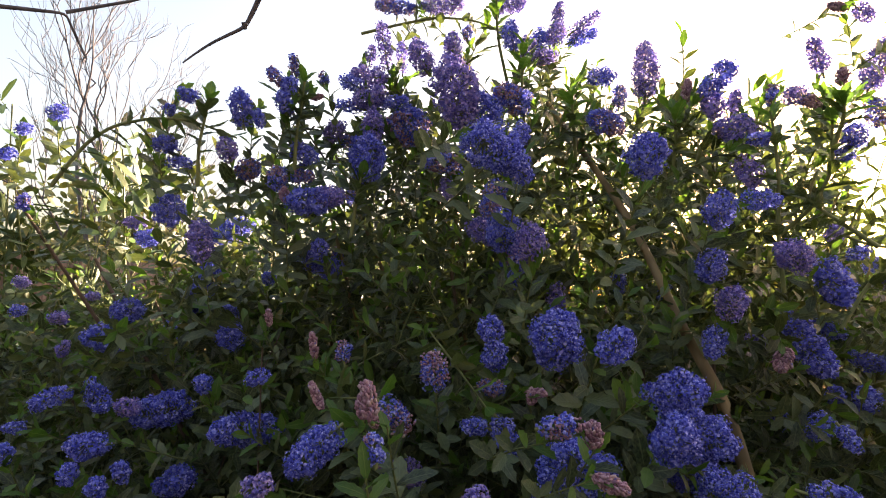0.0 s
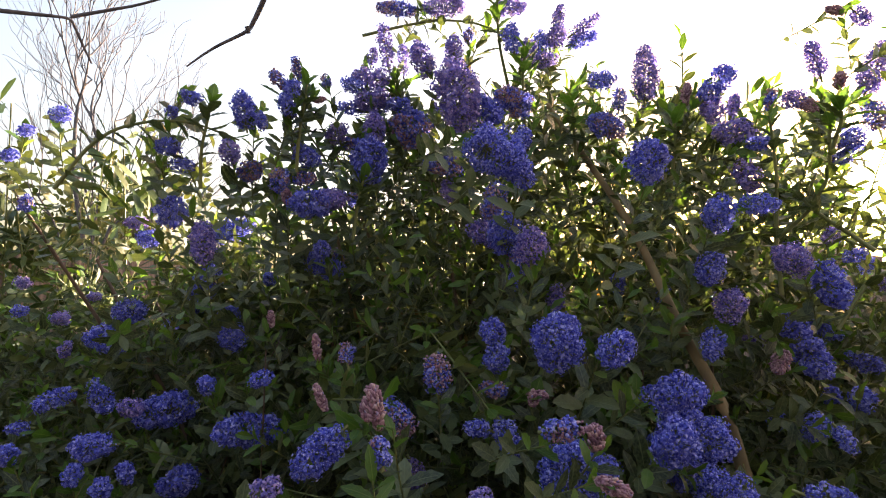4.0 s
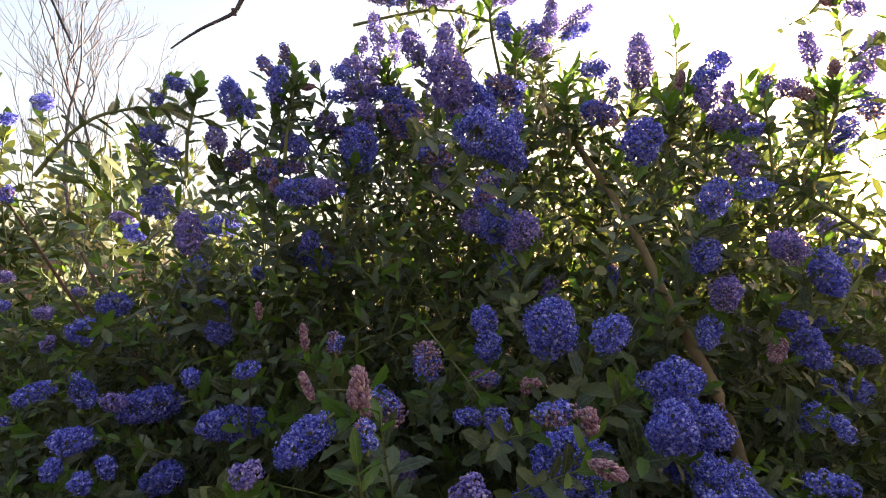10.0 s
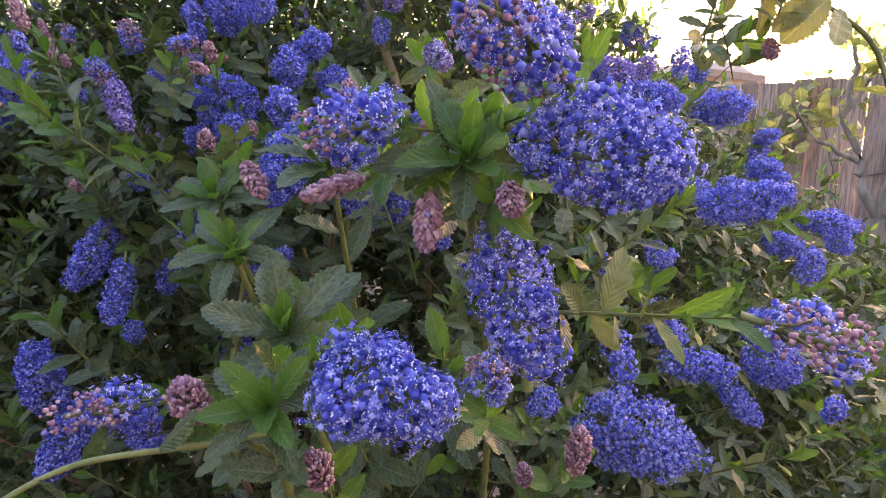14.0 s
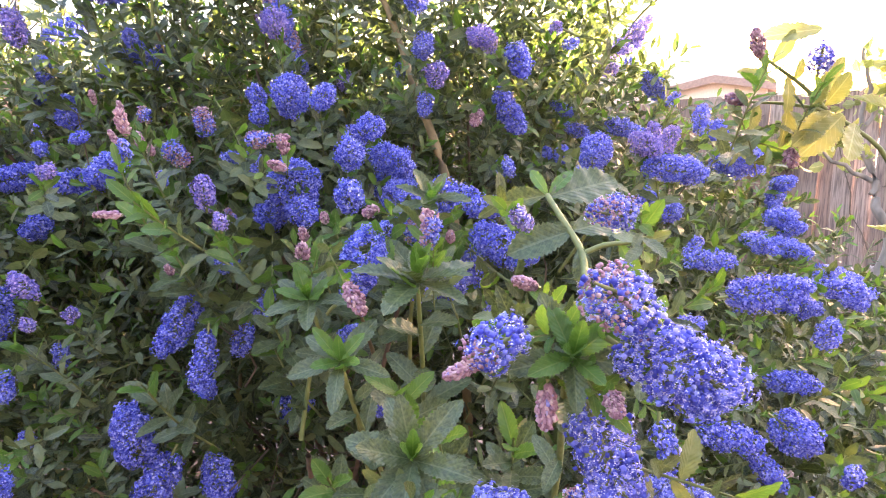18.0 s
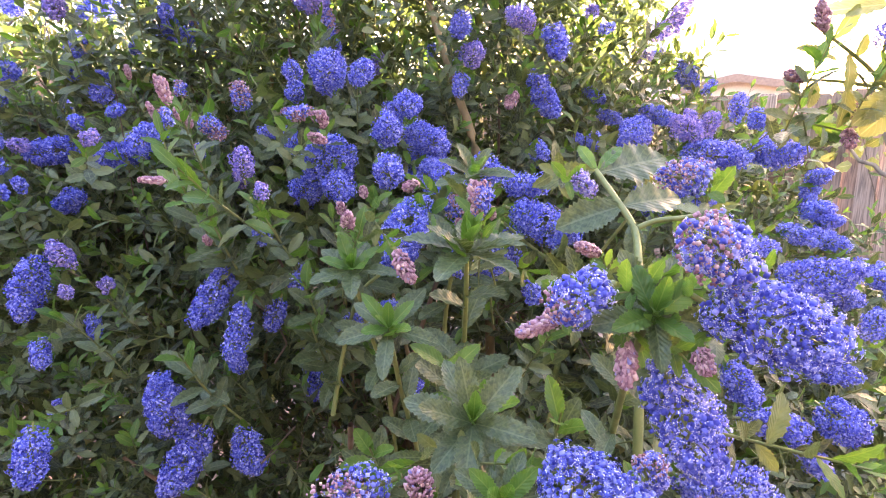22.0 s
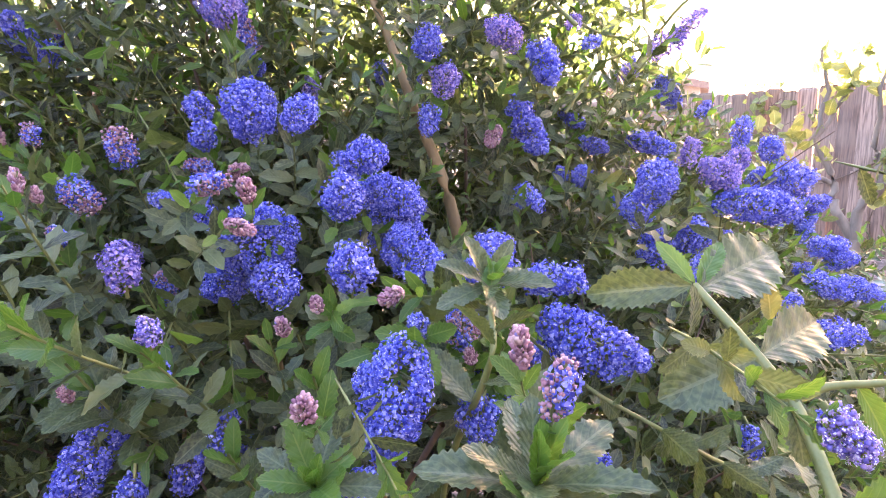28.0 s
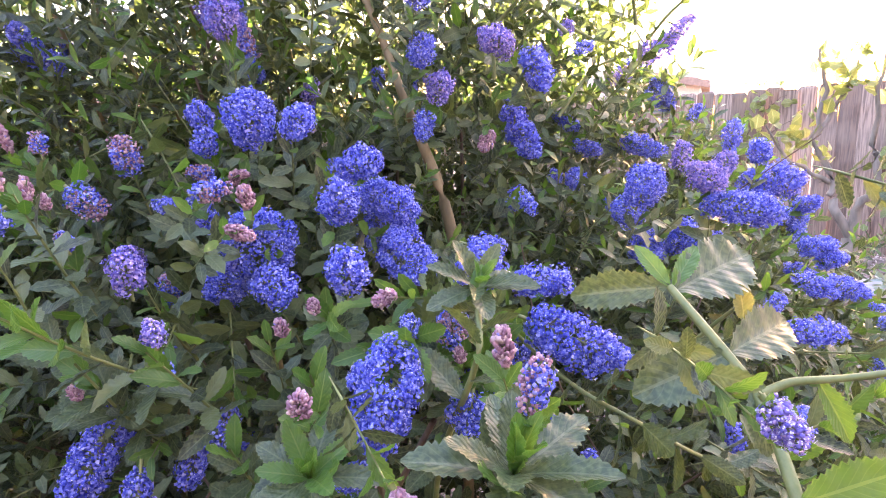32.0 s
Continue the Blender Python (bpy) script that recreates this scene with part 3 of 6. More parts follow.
bloom("b", -0.311, 0.656, 1.309, 0.057, 0.044, 0.79, -0.48, 0.38)
bloom("b", -0.387, 0.883, 1.549, 0.094, 0.054, -0.33, -0.17, -0.93)
bloom("b", -0.323, 0.820, 1.501, 0.038, 0.034, -0.00, -0.55, 0.83)
bloom("b", -0.288, 0.740, 1.472, 0.041, 0.038, 0.44, -0.35, -0.82)
bloom("b", -0.543, 1.098, 1.463, 0.073, 0.046, 0.34, -0.31, 0.89)
bloom("b", -0.402, 1.016, 1.658, 0.087, 0.048, -0.90, -0.24, -0.36)
bloom("b", -0.185, 0.772, 1.578, 0.042, 0.038, 0.31, -0.26, -0.91)
bloom("b", -0.271, 0.845, 1.558, 0.025, 0.026, -0.00, -0.55, 0.83)
bloom("b", -0.712, 1.253, 1.428, 0.083, 0.052, 0.90, -0.33, 0.29)
bloom("b", -0.446, 0.724, 1.470, 0.056, 0.035, -0.90, -0.32, 0.29)
bloom("b", -0.450, 0.780, 1.508, 0.052, 0.033, 0.96, -0.29, -0.04)
bloom("b", -0.191, 0.565, 1.437, 0.028, 0.019, 0.90, -0.33, 0.29)
bloom("b", 0.264, 0.531, 1.548, 0.037, 0.038, -0.00, -0.72, 0.70)
bloom("v", 0.281, 0.530, 1.511, 0.036, 0.030, 0.17, -0.31, 0.93)
bloom("b", 0.264, 0.535, 1.473, 0.036, 0.028, -0.17, -0.08, -0.98)
bloom("b", 0.402, 0.557, 1.533, 0.057, 0.047, 0.14, -0.41, -0.90)
bloom("v", 0.342, 0.523, 1.556, 0.048, 0.036, -0.87, -0.40, 0.27)
bloom("b", 0.398, 0.597, 1.465, 0.077, 0.038, 0.48, -0.19, -0.86)
bloom("p", 0.338, 0.546, 1.454, 0.027, 0.023, -0.48, -0.18, -0.86)
bloom("b", 0.543, 0.762, 1.479, 0.047, 0.027, 0.85, -0.14, -0.51)
bloom("b", 0.507, 0.662, 1.398, 0.037, 0.036, -0.02, -0.27, 0.96)
bloom("b", 0.384, 0.569, 1.385, 0.031, 0.028, -0.02, -0.27, 0.96)
bloom("v", 0.444, 0.767, 1.465, 0.042, 0.029, -1.00, -0.04, 0.08)
bloom("b", 0.470, 0.442, 1.407, 0.048, 0.042, 0.08, -0.37, 0.93)
bloom("b", 0.481, 0.486, 1.375, 0.039, 0.034, -0.31, -0.55, -0.77)
bloom("b", 0.558, 0.407, 1.383, 0.076, 0.044, 0.73, -0.67, -0.11)
bloom("v", 0.528, 0.426, 1.413, 0.048, 0.037, -0.83, -0.07, 0.55)
bloom("v", 0.582, 0.470, 1.416, 0.046, 0.037, 0.42, -0.32, 0.85)
bloom("v", 0.268, 0.071, 1.376, 0.016, 0.013, 0.39, -0.57, -0.72)
bloom("m", 0.308, 0.040, 1.382, 0.031, 0.020, -0.97, -0.25, 0.08)
bloom("b", 0.804, 0.623, 1.384, 0.088, 0.057, 0.82, -0.58, 0.05)
bloom("b", 0.722, 0.615, 1.452, 0.050, 0.028, 0.10, -0.03, 0.99)
bloom("b", 0.927, 0.689, 1.304, 0.068, 0.042, -0.39, -0.32, -0.86)
bloom("b", 0.935, 0.680, 1.338, 0.045, 0.029, 0.86, -0.47, 0.20)
bloom("b", 0.509, 0.174, 1.292, 0.066, 0.040, 0.87, -0.45, 0.22)
bloom("b", 0.459, 0.184, 1.195, 0.044, 0.034, 0.41, -0.50, -0.76)
bloom("b", 0.475, 0.161, 1.170, 0.052, 0.026, 0.91, -0.42, -0.04)
bloom("b", 0.537, 0.160, 1.168, 0.043, 0.038, 0.64, -0.56, -0.52)
bloom("b", 0.508, 0.156, 1.141, 0.043, 0.024, 0.55, -0.50, -0.67)
bloom("b", 0.382, 0.102, 1.209, 0.036, 0.020, 0.08, -0.39, -0.92)
bloom("b", 0.627, 0.267, 1.161, 0.049, 0.028, 0.90, -0.43, -0.12)
bloom("m", 0.324, -0.090, 1.296, 0.024, 0.015, 0.81, -0.53, -0.25)
bloom("b", 0.546, 0.308, 1.289, 0.050, 0.024, 0.86, -0.50, 0.04)
bloom("b", 0.491, 0.257, 1.236, 0.027, 0.020, -0.16, -0.06, 0.98)
bloom("b", 0.600, 0.552, 1.325, 0.054, 0.038, 0.28, -0.27, 0.92)
bloom("b", 0.538, 0.533, 1.318, 0.059, 0.046, -0.16, -0.59, -0.79)
bloom("b", 0.625, 0.529, 1.315, 0.041, 0.035, 0.28, -0.27, 0.92)
bloom("b", 0.853, 0.580, 1.290, 0.052, 0.036, 0.81, -0.54, 0.21)
bloom("b", 0.836, 0.587, 1.250, 0.053, 0.031, 0.71, -0.56, -0.43)
bloom("b", 0.862, 0.565, 1.273, 0.043, 0.032, 0.86, -0.47, 0.20)
bloom("b", 0.455, 0.285, 1.219, 0.033, 0.019, 0.03, -0.49, -0.87)
bloom("b", 0.482, 0.386, 1.329, 0.034, 0.027, -0.02, -0.18, 0.98)
bloom("b", 0.713, 0.554, 1.431, 0.037, 0.031, -0.01, -0.19, 0.98)
bloom("b", 0.864, 0.470, 1.216, 0.063, 0.030, 0.85, -0.45, -0.28)
bloom("b", 0.729, 0.468, 1.271, 0.052, 0.029, 0.77, -0.47, -0.42)
bloom("b", 0.790, 0.481, 1.259, 0.062, 0.031, 0.85, -0.45, -0.28)
bloom("b", 0.697, 0.287, 1.252, 0.053, 0.025, 0.90, -0.43, -0.12)
bloom("b", 0.647, 0.253, 1.218, 0.038, 0.026, -0.01, -0.19, 0.98)
bloom("b", 0.571, 0.135, 1.139, 0.025, 0.019, -0.01, -0.19, 0.98)
bloom("b", 0.564, 0.367, 1.292, 0.034, 0.021, 0.42, -0.32, 0.85)
bloom("b", 0.523, 0.293, 1.220, 0.030, 0.018, 0.42, -0.32, 0.85)
bloom("b", 0.686, 0.334, 1.222, 0.046, 0.029, 0.80, -0.55, -0.24)
bloom("b", 0.793, 0.371, 1.218, 0.043, 0.034, 0.07, -0.56, -0.82)
bloom("b", 0.614, 0.269, 1.159, 0.036, 0.028, 0.85, -0.53, -0.09)
bloom("b", 0.812, 0.426, 1.229, 0.047, 0.028, 0.87, -0.50, 0.07)
bloom("b", 0.071, 0.341, 1.260, 0.038, 0.023, -0.36, -0.30, -0.88)
bloom("b", 0.033, 0.395, 1.203, 0.041, 0.026, -0.28, -0.33, -0.90)
bloom("b", 0.159, 0.288, 1.238, 0.031, 0.020, 0.73, -0.46, 0.51)
bloom("b", 0.112, 0.371, 1.184, 0.033, 0.023, 0.82, -0.58, 0.05)
bloom("m", 0.014, 0.464, 1.334, 0.032, 0.022, -0.06, 0.02, 1.00)
bloom("b", 0.009, 0.481, 1.285, 0.038, 0.024, -0.11, -0.37, -0.92)
bloom("v", -0.032, 0.539, 1.349, 0.035, 0.027, 0.34, -0.54, -0.77)
bloom("m", -0.100, 0.546, 1.464, 0.025, 0.017, -0.14, 0.03, 0.99)
bloom("p", -0.065, 0.429, 1.430, 0.019, 0.012, -0.14, 0.03, 0.99)
bloom("p", -0.056, 0.433, 1.419, 0.013, 0.011, -0.16, -0.06, 0.98)
bloom("p", 0.139, 0.319, 1.350, 0.013, 0.012, -0.21, -0.30, 0.93)
bloom("p", 0.116, 0.334, 1.332, 0.015, 0.014, -0.21, -0.30, 0.93)
bloom("p", 0.184, 0.297, 1.357, 0.017, 0.016, -0.95, -0.20, -0.22)
bloom("p", -0.016, 0.334, 1.302, 0.012, 0.012, -0.34, -0.20, 0.92)
bloom("m", 0.082, 0.621, 1.568, 0.039, 0.027, -0.16, -0.06, 0.98)
bloom("v", 0.056, 0.672, 1.604, 0.052, 0.036, -0.97, -0.02, 0.24)
bloom("m", 0.042, 0.515, 1.433, 0.034, 0.020, 0.86, -0.50, 0.04)
bloom("p", 0.081, 0.490, 1.431, 0.020, 0.016, 0.82, -0.58, 0.05)
bloom("b", -0.158, 0.762, 1.566, 0.037, 0.031, -1.00, -0.04, 0.08)
bloom("m", -0.158, 0.812, 1.591, 0.027, 0.018, -0.14, 0.03, 0.99)
bloom("b", -0.208, 0.794, 1.580, 0.030, 0.024, 0.86, -0.50, 0.04)
bloom("b", 0.085, 0.665, 1.548, 0.018, 0.018, -0.04, -0.26, 0.96)
bloom("p", 0.227, 0.189, 1.360, 0.021, 0.016, -0.17, -0.08, 0.98)
bloom("p", -0.050, 0.353, 1.446, 0.027, 0.018, -0.17, -0.08, 0.98)
bloom("m", -0.045, 0.335, 1.421, 0.020, 0.013, -0.16, 0.01, 0.99)
bloom("p", -0.030, 0.253, 1.367, 0.020, 0.012, -0.98, -0.16, 0.07)
bloom("p", 0.097, 0.370, 1.421, 0.019, 0.019, -0.02, -0.27, 0.96)
bloom("m", 0.075, 0.367, 1.427, 0.029, 0.018, 0.91, -0.37, 0.21)
bloom("p", 0.096, 0.330, 1.401, 0.022, 0.016, 0.85, -0.45, -0.28)
bloom("v", 0.051, 0.279, 1.355, 0.019, 0.016, -0.01, -0.19, 0.98)
bloom("b", 0.037, 0.331, 1.307, 0.022, 0.033, 0.10, -0.48, -0.87)
bloom("v", 0.018, 0.355, 1.376, 0.037, 0.026, -0.01, -0.19, 0.98)
bloom("v", -0.111, 0.327, 1.401, 0.023, 0.018, 0.83, -0.41, 0.37)
bloom("v", 0.080, 0.501, 1.567, 0.037, 0.031, -0.01, -0.19, 0.98)
bloom("v", -0.291, 0.642, 1.589, 0.051, 0.035, -0.01, -0.19, 0.98)
bloom("p", 0.131, 0.198, 1.339, 0.016, 0.017, -0.03, -0.34, 0.94)
bloom("b", 0.159, 0.410, 1.624, 0.038, 0.037, -0.00, -0.72, 0.70)
bloom("b", 0.043, 0.454, 1.644, 0.063, 0.049, 0.68, -0.38, -0.63)
bloom("b", 0.063, 0.456, 1.625, 0.029, 0.025, 0.65, -0.29, -0.70)
bloom("v", -0.263, 0.640, 1.700, 0.030, 0.029, -0.00, -0.67, 0.74)
bloom("b", -0.481, 0.655, 1.753, 0.032, 0.024, 0.96, -0.29, -0.04)
bloom("b", -0.541, 0.680, 1.741, 0.032, 0.018, 0.96, -0.29, -0.04)
bloom("b", -0.559, 0.677, 1.707, 0.027, 0.019, 0.96, -0.29, -0.04)
bloom("m", -0.579, 0.738, 1.657, 0.024, 0.023, -0.00, -0.40, 0.92)
bloom("b", -0.296, 0.605, 1.755, 0.028, 0.021, 0.90, -0.25, -0.36)
bloom("b", -0.325, 0.620, 1.743, 0.017, 0.015, -0.00, -0.40, 0.92)
bloom("b", -0.332, 0.629, 1.704, 0.034, 0.023, 0.96, -0.29, -0.04)
bloom("b", -0.320, 0.641, 1.685, 0.039, 0.017, 0.94, -0.27, -0.20)
bloom("b", -0.244, 0.630, 1.750, 0.046, 0.035, -0.09, -0.31, 0.95)
bloom("b", -0.232, 0.658, 1.747, 0.026, 0.019, 0.33, -0.08, -0.94)
bloom("m", -0.247, 0.672, 1.685, 0.036, 0.031, 0.96, -0.29, -0.04)
bloom("b", -0.171, 0.648, 1.698, 0.042, 0.031, 0.83, -0.23, -0.51)
bloom("b", -0.184, 0.606, 1.747, 0.030, 0.028, -0.00, -0.40, 0.92)
bloom("b", -0.178, 0.600, 1.764, 0.024, 0.022, 0.48, -0.39, 0.79)
bloom("m", -0.197, 0.610, 1.780, 0.030, 0.015, -0.70, -0.18, 0.69)
bloom("m", -0.176, 0.610, 1.794, 0.026, 0.013, -0.17, -0.22, 0.96)
bloom("m", -0.144, 0.623, 1.783, 0.016, 0.014, 0.00, -0.22, 0.98)
bloom("p", -0.152, 0.630, 1.763, 0.016, 0.012, 0.98, -0.13, 0.16)
bloom("m", -0.174, 0.655, 1.672, 0.032, 0.020, 0.98, -0.20, -0.03)
bloom("v", -0.138, 0.666, 1.733, 0.033, 0.029, 0.73, -0.37, 0.57)
bloom("b", -0.094, 0.645, 1.691, 0.067, 0.045, -0.09, -0.17, -0.98)
bloom("v", -0.088, 0.653, 1.732, 0.046, 0.033, 0.09, -0.31, 0.95)
bloom("m", -0.124, 0.673, 1.722, 0.027, 0.021, 0.98, -0.20, -0.03)
bloom("b", -0.159, 0.626, 1.633, 0.052, 0.034, -0.96, -0.28, -0.03)
bloom("v", -0.136, 0.630, 1.639, 0.043, 0.035, 0.93, -0.37, -0.05)
bloom("m", -0.202, 0.649, 1.666, 0.031, 0.026, -0.00, -0.40, 0.92)
bloom("p", -0.190, 0.636, 1.644, 0.019, 0.018, -0.00, -0.40, 0.92)
bloom("m", -0.116, 0.673, 1.648, 0.020, 0.019, -0.00, -0.40, 0.92)
bloom("b", -0.361, 0.701, 1.638, 0.045, 0.038, 0.16, -0.17, -0.97)
bloom("b", -0.476, 0.871, 1.626, 0.045, 0.029, 0.96, -0.29, -0.04)
bloom("v", -0.540, 0.945, 1.663, 0.043, 0.029, 0.96, -0.29, -0.04)
bloom("v", -0.078, 0.686, 1.861, 0.059, 0.027, -0.14, -0.22, 0.97)
bloom("v", -0.096, 0.690, 1.848, 0.025, 0.020, 0.17, -0.22, 0.96)
bloom("v", -0.055, 0.695, 1.846, 0.043, 0.015, -0.03, -0.22, 0.98)
bloom("v", -0.029, 0.678, 1.839, 0.048, 0.030, -0.42, -0.21, 0.88)
bloom("v", -0.096, 0.684, 1.815, 0.058, 0.030, -0.98, -0.19, 0.01)
bloom("b", -0.118, 0.667, 1.797, 0.033, 0.024, -0.92, -0.23, 0.31)
bloom("v", -0.095, 0.676, 1.782, 0.049, 0.035, -0.92, -0.15, -0.35)
bloom("b", -0.124, 0.677, 1.770, 0.041, 0.018, -0.98, -0.11, 0.16)
bloom("b", -0.066, 0.682, 1.777, 0.050, 0.023, 0.96, -0.22, 0.14)
bloom("m", -0.044, 0.694, 1.748, 0.058, 0.049, 0.16, -0.17, -0.97)
bloom("v", 0.012, 0.654, 1.841, 0.037, 0.028, -0.09, -0.22, 0.97)
bloom("m", 0.034, 0.699, 1.883, 0.023, 0.016, 0.00, -0.22, 0.98)
bloom("v", 0.016, 0.605, 1.758, 0.082, 0.053, -0.30, -0.31, 0.90)
bloom("b", 0.051, 0.628, 1.751, 0.049, 0.034, 0.75, -0.12, -0.65)
bloom("m", -0.003, 0.690, 1.699, 0.058, 0.030, 0.96, -0.18, -0.20)
bloom("v", 0.005, 0.699, 1.665, 0.034, 0.028, -0.00, -0.17, -0.99)
bloom("b", 0.075, 0.513, 1.676, 0.024, 0.021, -0.00, -0.48, 0.88)
bloom("m", 0.060, 0.640, 1.639, 0.049, 0.038, -0.42, -0.08, -0.90)
bloom("b", 0.069, 0.607, 1.593, 0.049, 0.043, -0.00, -0.55, 0.83)
bloom("m", 0.087, 0.639, 1.765, 0.053, 0.036, -0.90, -0.32, 0.29)
bloom("b", 0.091, 0.678, 1.869, 0.041, 0.029, -0.17, -0.31, 0.94)
bloom("v", 0.114, 0.683, 1.854, 0.034, 0.025, 0.00, -0.31, 0.95)
bloom("v", 0.165, 0.716, 1.921, 0.040, 0.023, 0.09, -0.22, 0.97)
bloom("v", 0.158, 0.704, 1.885, 0.034, 0.030, 0.17, -0.31, 0.93)
bloom("v", 0.217, 0.775, 1.940, 0.058, 0.023, 0.82, -0.17, 0.55)
bloom("b", 0.217, 0.784, 1.923, 0.049, 0.023, 0.93, -0.15, 0.32)
bloom("v", 0.141, 0.702, 1.850, 0.035, 0.026, 0.98, -0.20, -0.03)
bloom("b", 0.135, 0.711, 1.879, 0.036, 0.026, 0.00, -0.31, 0.95)
bloom("v", 0.002, 0.725, 1.941, 0.061, 0.029, 0.98, -0.20, -0.03)
bloom("m", -0.067, 0.724, 1.937, 0.063, 0.027, -0.98, -0.19, -0.02)
bloom("v", 0.094, 0.720, 1.937, 0.054, 0.031, 0.98, -0.20, -0.03)
bloom("b", 0.202, 0.654, 1.800, 0.037, 0.027, 0.96, -0.29, -0.04)
bloom("m", 0.224, 0.657, 1.775, 0.031, 0.021, 0.00, -0.31, 0.95)
bloom("v", 0.251, 0.636, 1.800, 0.068, 0.034, -0.03, -0.22, 0.98)
bloom("m", 0.191, 0.610, 1.724, 0.046, 0.030, 0.92, -0.16, -0.36)
bloom("p", 0.285, 0.603, 1.760, 0.027, 0.019, 0.00, -0.31, 0.95)
bloom("b", 0.305, 0.570, 1.759, 0.054, 0.031, 0.64, -0.20, 0.74)
bloom("v", 0.301, 0.582, 1.736, 0.041, 0.028, 0.33, -0.08, -0.94)
bloom("v", 0.331, 0.587, 1.741, 0.029, 0.017, 0.17, -0.22, 0.96)
bloom("v", 0.316, 0.564, 1.700, 0.056, 0.034, -0.98, -0.19, -0.02)
bloom("b", 0.327, 0.539, 1.680, 0.027, 0.014, 0.98, -0.20, -0.03)
bloom("v", 0.320, 0.553, 1.649, 0.040, 0.028, 0.49, -0.09, -0.87)
bloom("b", 0.253, 0.486, 1.595, 0.035, 0.030, -0.00, -0.55, 0.83)
bloom("b", 0.291, 0.486, 1.605, 0.034, 0.023, 0.93, -0.37, -0.05)
bloom("m", 0.353, 0.553, 1.734, 0.026, 0.011, -0.03, -0.22, 0.98)
bloom("v", 0.502, 0.684, 1.844, 0.054, 0.031, -0.37, -0.21, 0.90)
bloom("v", 0.424, 0.620, 1.762, 0.037, 0.030, -0.98, -0.19, -0.02)
bloom("p", 0.439, 0.614, 1.751, 0.025, 0.021, -0.98, -0.19, -0.02)
bloom("p", 0.488, 0.627, 1.789, 0.021, 0.019, 0.00, -0.31, 0.95)
bloom("v", 0.605, 0.712, 1.844, 0.076, 0.046, 0.25, -0.31, 0.92)
bloom("m", 0.584, 0.693, 1.768, 0.041, 0.034, 0.17, -0.08, -0.98)
bloom("b", 0.504, 0.643, 1.718, 0.039, 0.033, -0.00, -0.48, 0.88)
bloom("b", 0.500, 0.653, 1.697, 0.026, 0.019, 0.96, -0.29, -0.04)
bloom("p", 0.554, 0.708, 1.928, 0.029, 0.020, -0.98, -0.11, 0.16)
bloom("v", 0.581, 0.695, 1.912, 0.034, 0.023, 0.76, -0.03, -0.65)
bloom("b", 0.744, 0.932, 1.584, 0.036, 0.026, 0.49, -0.30, 0.82)
bloom("m", 0.282, 0.690, 1.530, 0.031, 0.024, -0.00, -0.40, 0.92)
bloom("v", 0.153, 0.731, 1.525, 0.038, 0.031, -0.00, -0.17, -0.99)
bloom("b", 0.247, 0.756, 1.545, 0.034, 0.027, -0.00, -0.17, -0.99)
bloom("b", 0.087, 0.691, 1.544, 0.027, 0.023, 0.96, -0.29, -0.04)
bloom("m", 0.084, 0.689, 1.569, 0.028, 0.023, 0.96, -0.29, -0.04)
bloom("m", 0.041, 0.512, 1.432, 0.025, 0.015, 0.96, -0.29, -0.04)
bloom("p", 0.076, 0.486, 1.428, 0.014, 0.012, -0.00, -0.40, 0.92)
bloom("p", -0.134, 0.563, 1.470, 0.029, 0.018, -0.09, -0.31, 0.95)
bloom("p", -0.112, 0.482, 1.431, 0.028, 0.016, -0.34, -0.30, 0.89)
bloom("p", -0.213, 0.666, 1.498, 0.022, 0.017, 0.00, -0.31, 0.95)
bloom("m", -0.047, 0.432, 1.387, 0.019, 0.015, -0.17, -0.31, 0.94)
bloom("v", -0.673, 0.870, 1.554, 0.031, 0.020, 0.98, -0.20, -0.03)
bloom("v", -0.567, 0.885, 1.532, 0.026, 0.021, 0.98, -0.20, -0.03)
bloom("v", -0.575, 0.820, 1.497, 0.033, 0.021, 0.98, -0.20, -0.03)
bloom("b", -0.644, 0.831, 1.509, 0.035, 0.019, 0.96, -0.22, 0.14)
bloom("v", -0.539, 0.783, 1.454, 0.028, 0.022, 0.49, -0.30, 0.82)
bloom("b", -0.460, 0.649, 1.404, 0.048, 0.025, -0.87, -0.23, -0.43)
bloom("b", -0.420, 0.675, 1.403, 0.049, 0.029, 0.61, -0.20, -0.76)
bloom("v", -0.380, 0.673, 1.390, 0.037, 0.024, 0.96, -0.29, -0.04)
bloom("b", -0.379, 0.598, 1.363, 0.045, 0.030, -0.96, -0.28, -0.03)
bloom("b", -0.511, 0.668, 1.368, 0.031, 0.018, -0.98, -0.19, -0.02)
bloom("b", -0.456, 0.581, 1.359, 0.025, 0.023, -0.00, -0.40, 0.92)
bloom("b", -0.338, 0.592, 1.337, 0.029, 0.023, -0.00, -0.40, 0.92)
bloom("b", -0.389, 0.585, 1.338, 0.025, 0.024, -0.00, -0.40, 0.92)
bloom("b", -0.345, 0.562, 1.330, 0.024, 0.023, -0.00, -0.40, 0.92)
bloom("b", -0.269, 0.620, 1.424, 0.025, 0.023, -0.00, -0.40, 0.92)
bloom("b", -0.156, 0.677, 1.584, 0.026, 0.024, -0.00, -0.40, 0.92)
bloom("b", 0.433, 0.715, 1.367, 0.035, 0.028, -0.00, -0.40, 0.92)
bloom("b", 0.487, 0.684, 1.400, 0.026, 0.024, -0.00, -0.40, 0.92)
bloom("b", 0.549, 0.705, 1.439, 0.047, 0.029, 0.90, -0.25, -0.36)
bloom("b", 0.299, 0.435, 1.360, 0.042, 0.025, 0.89, -0.45, -0.06)
bloom("v", 0.579, 0.585, 1.562, 0.056, 0.032, 0.81, -0.30, 0.50)
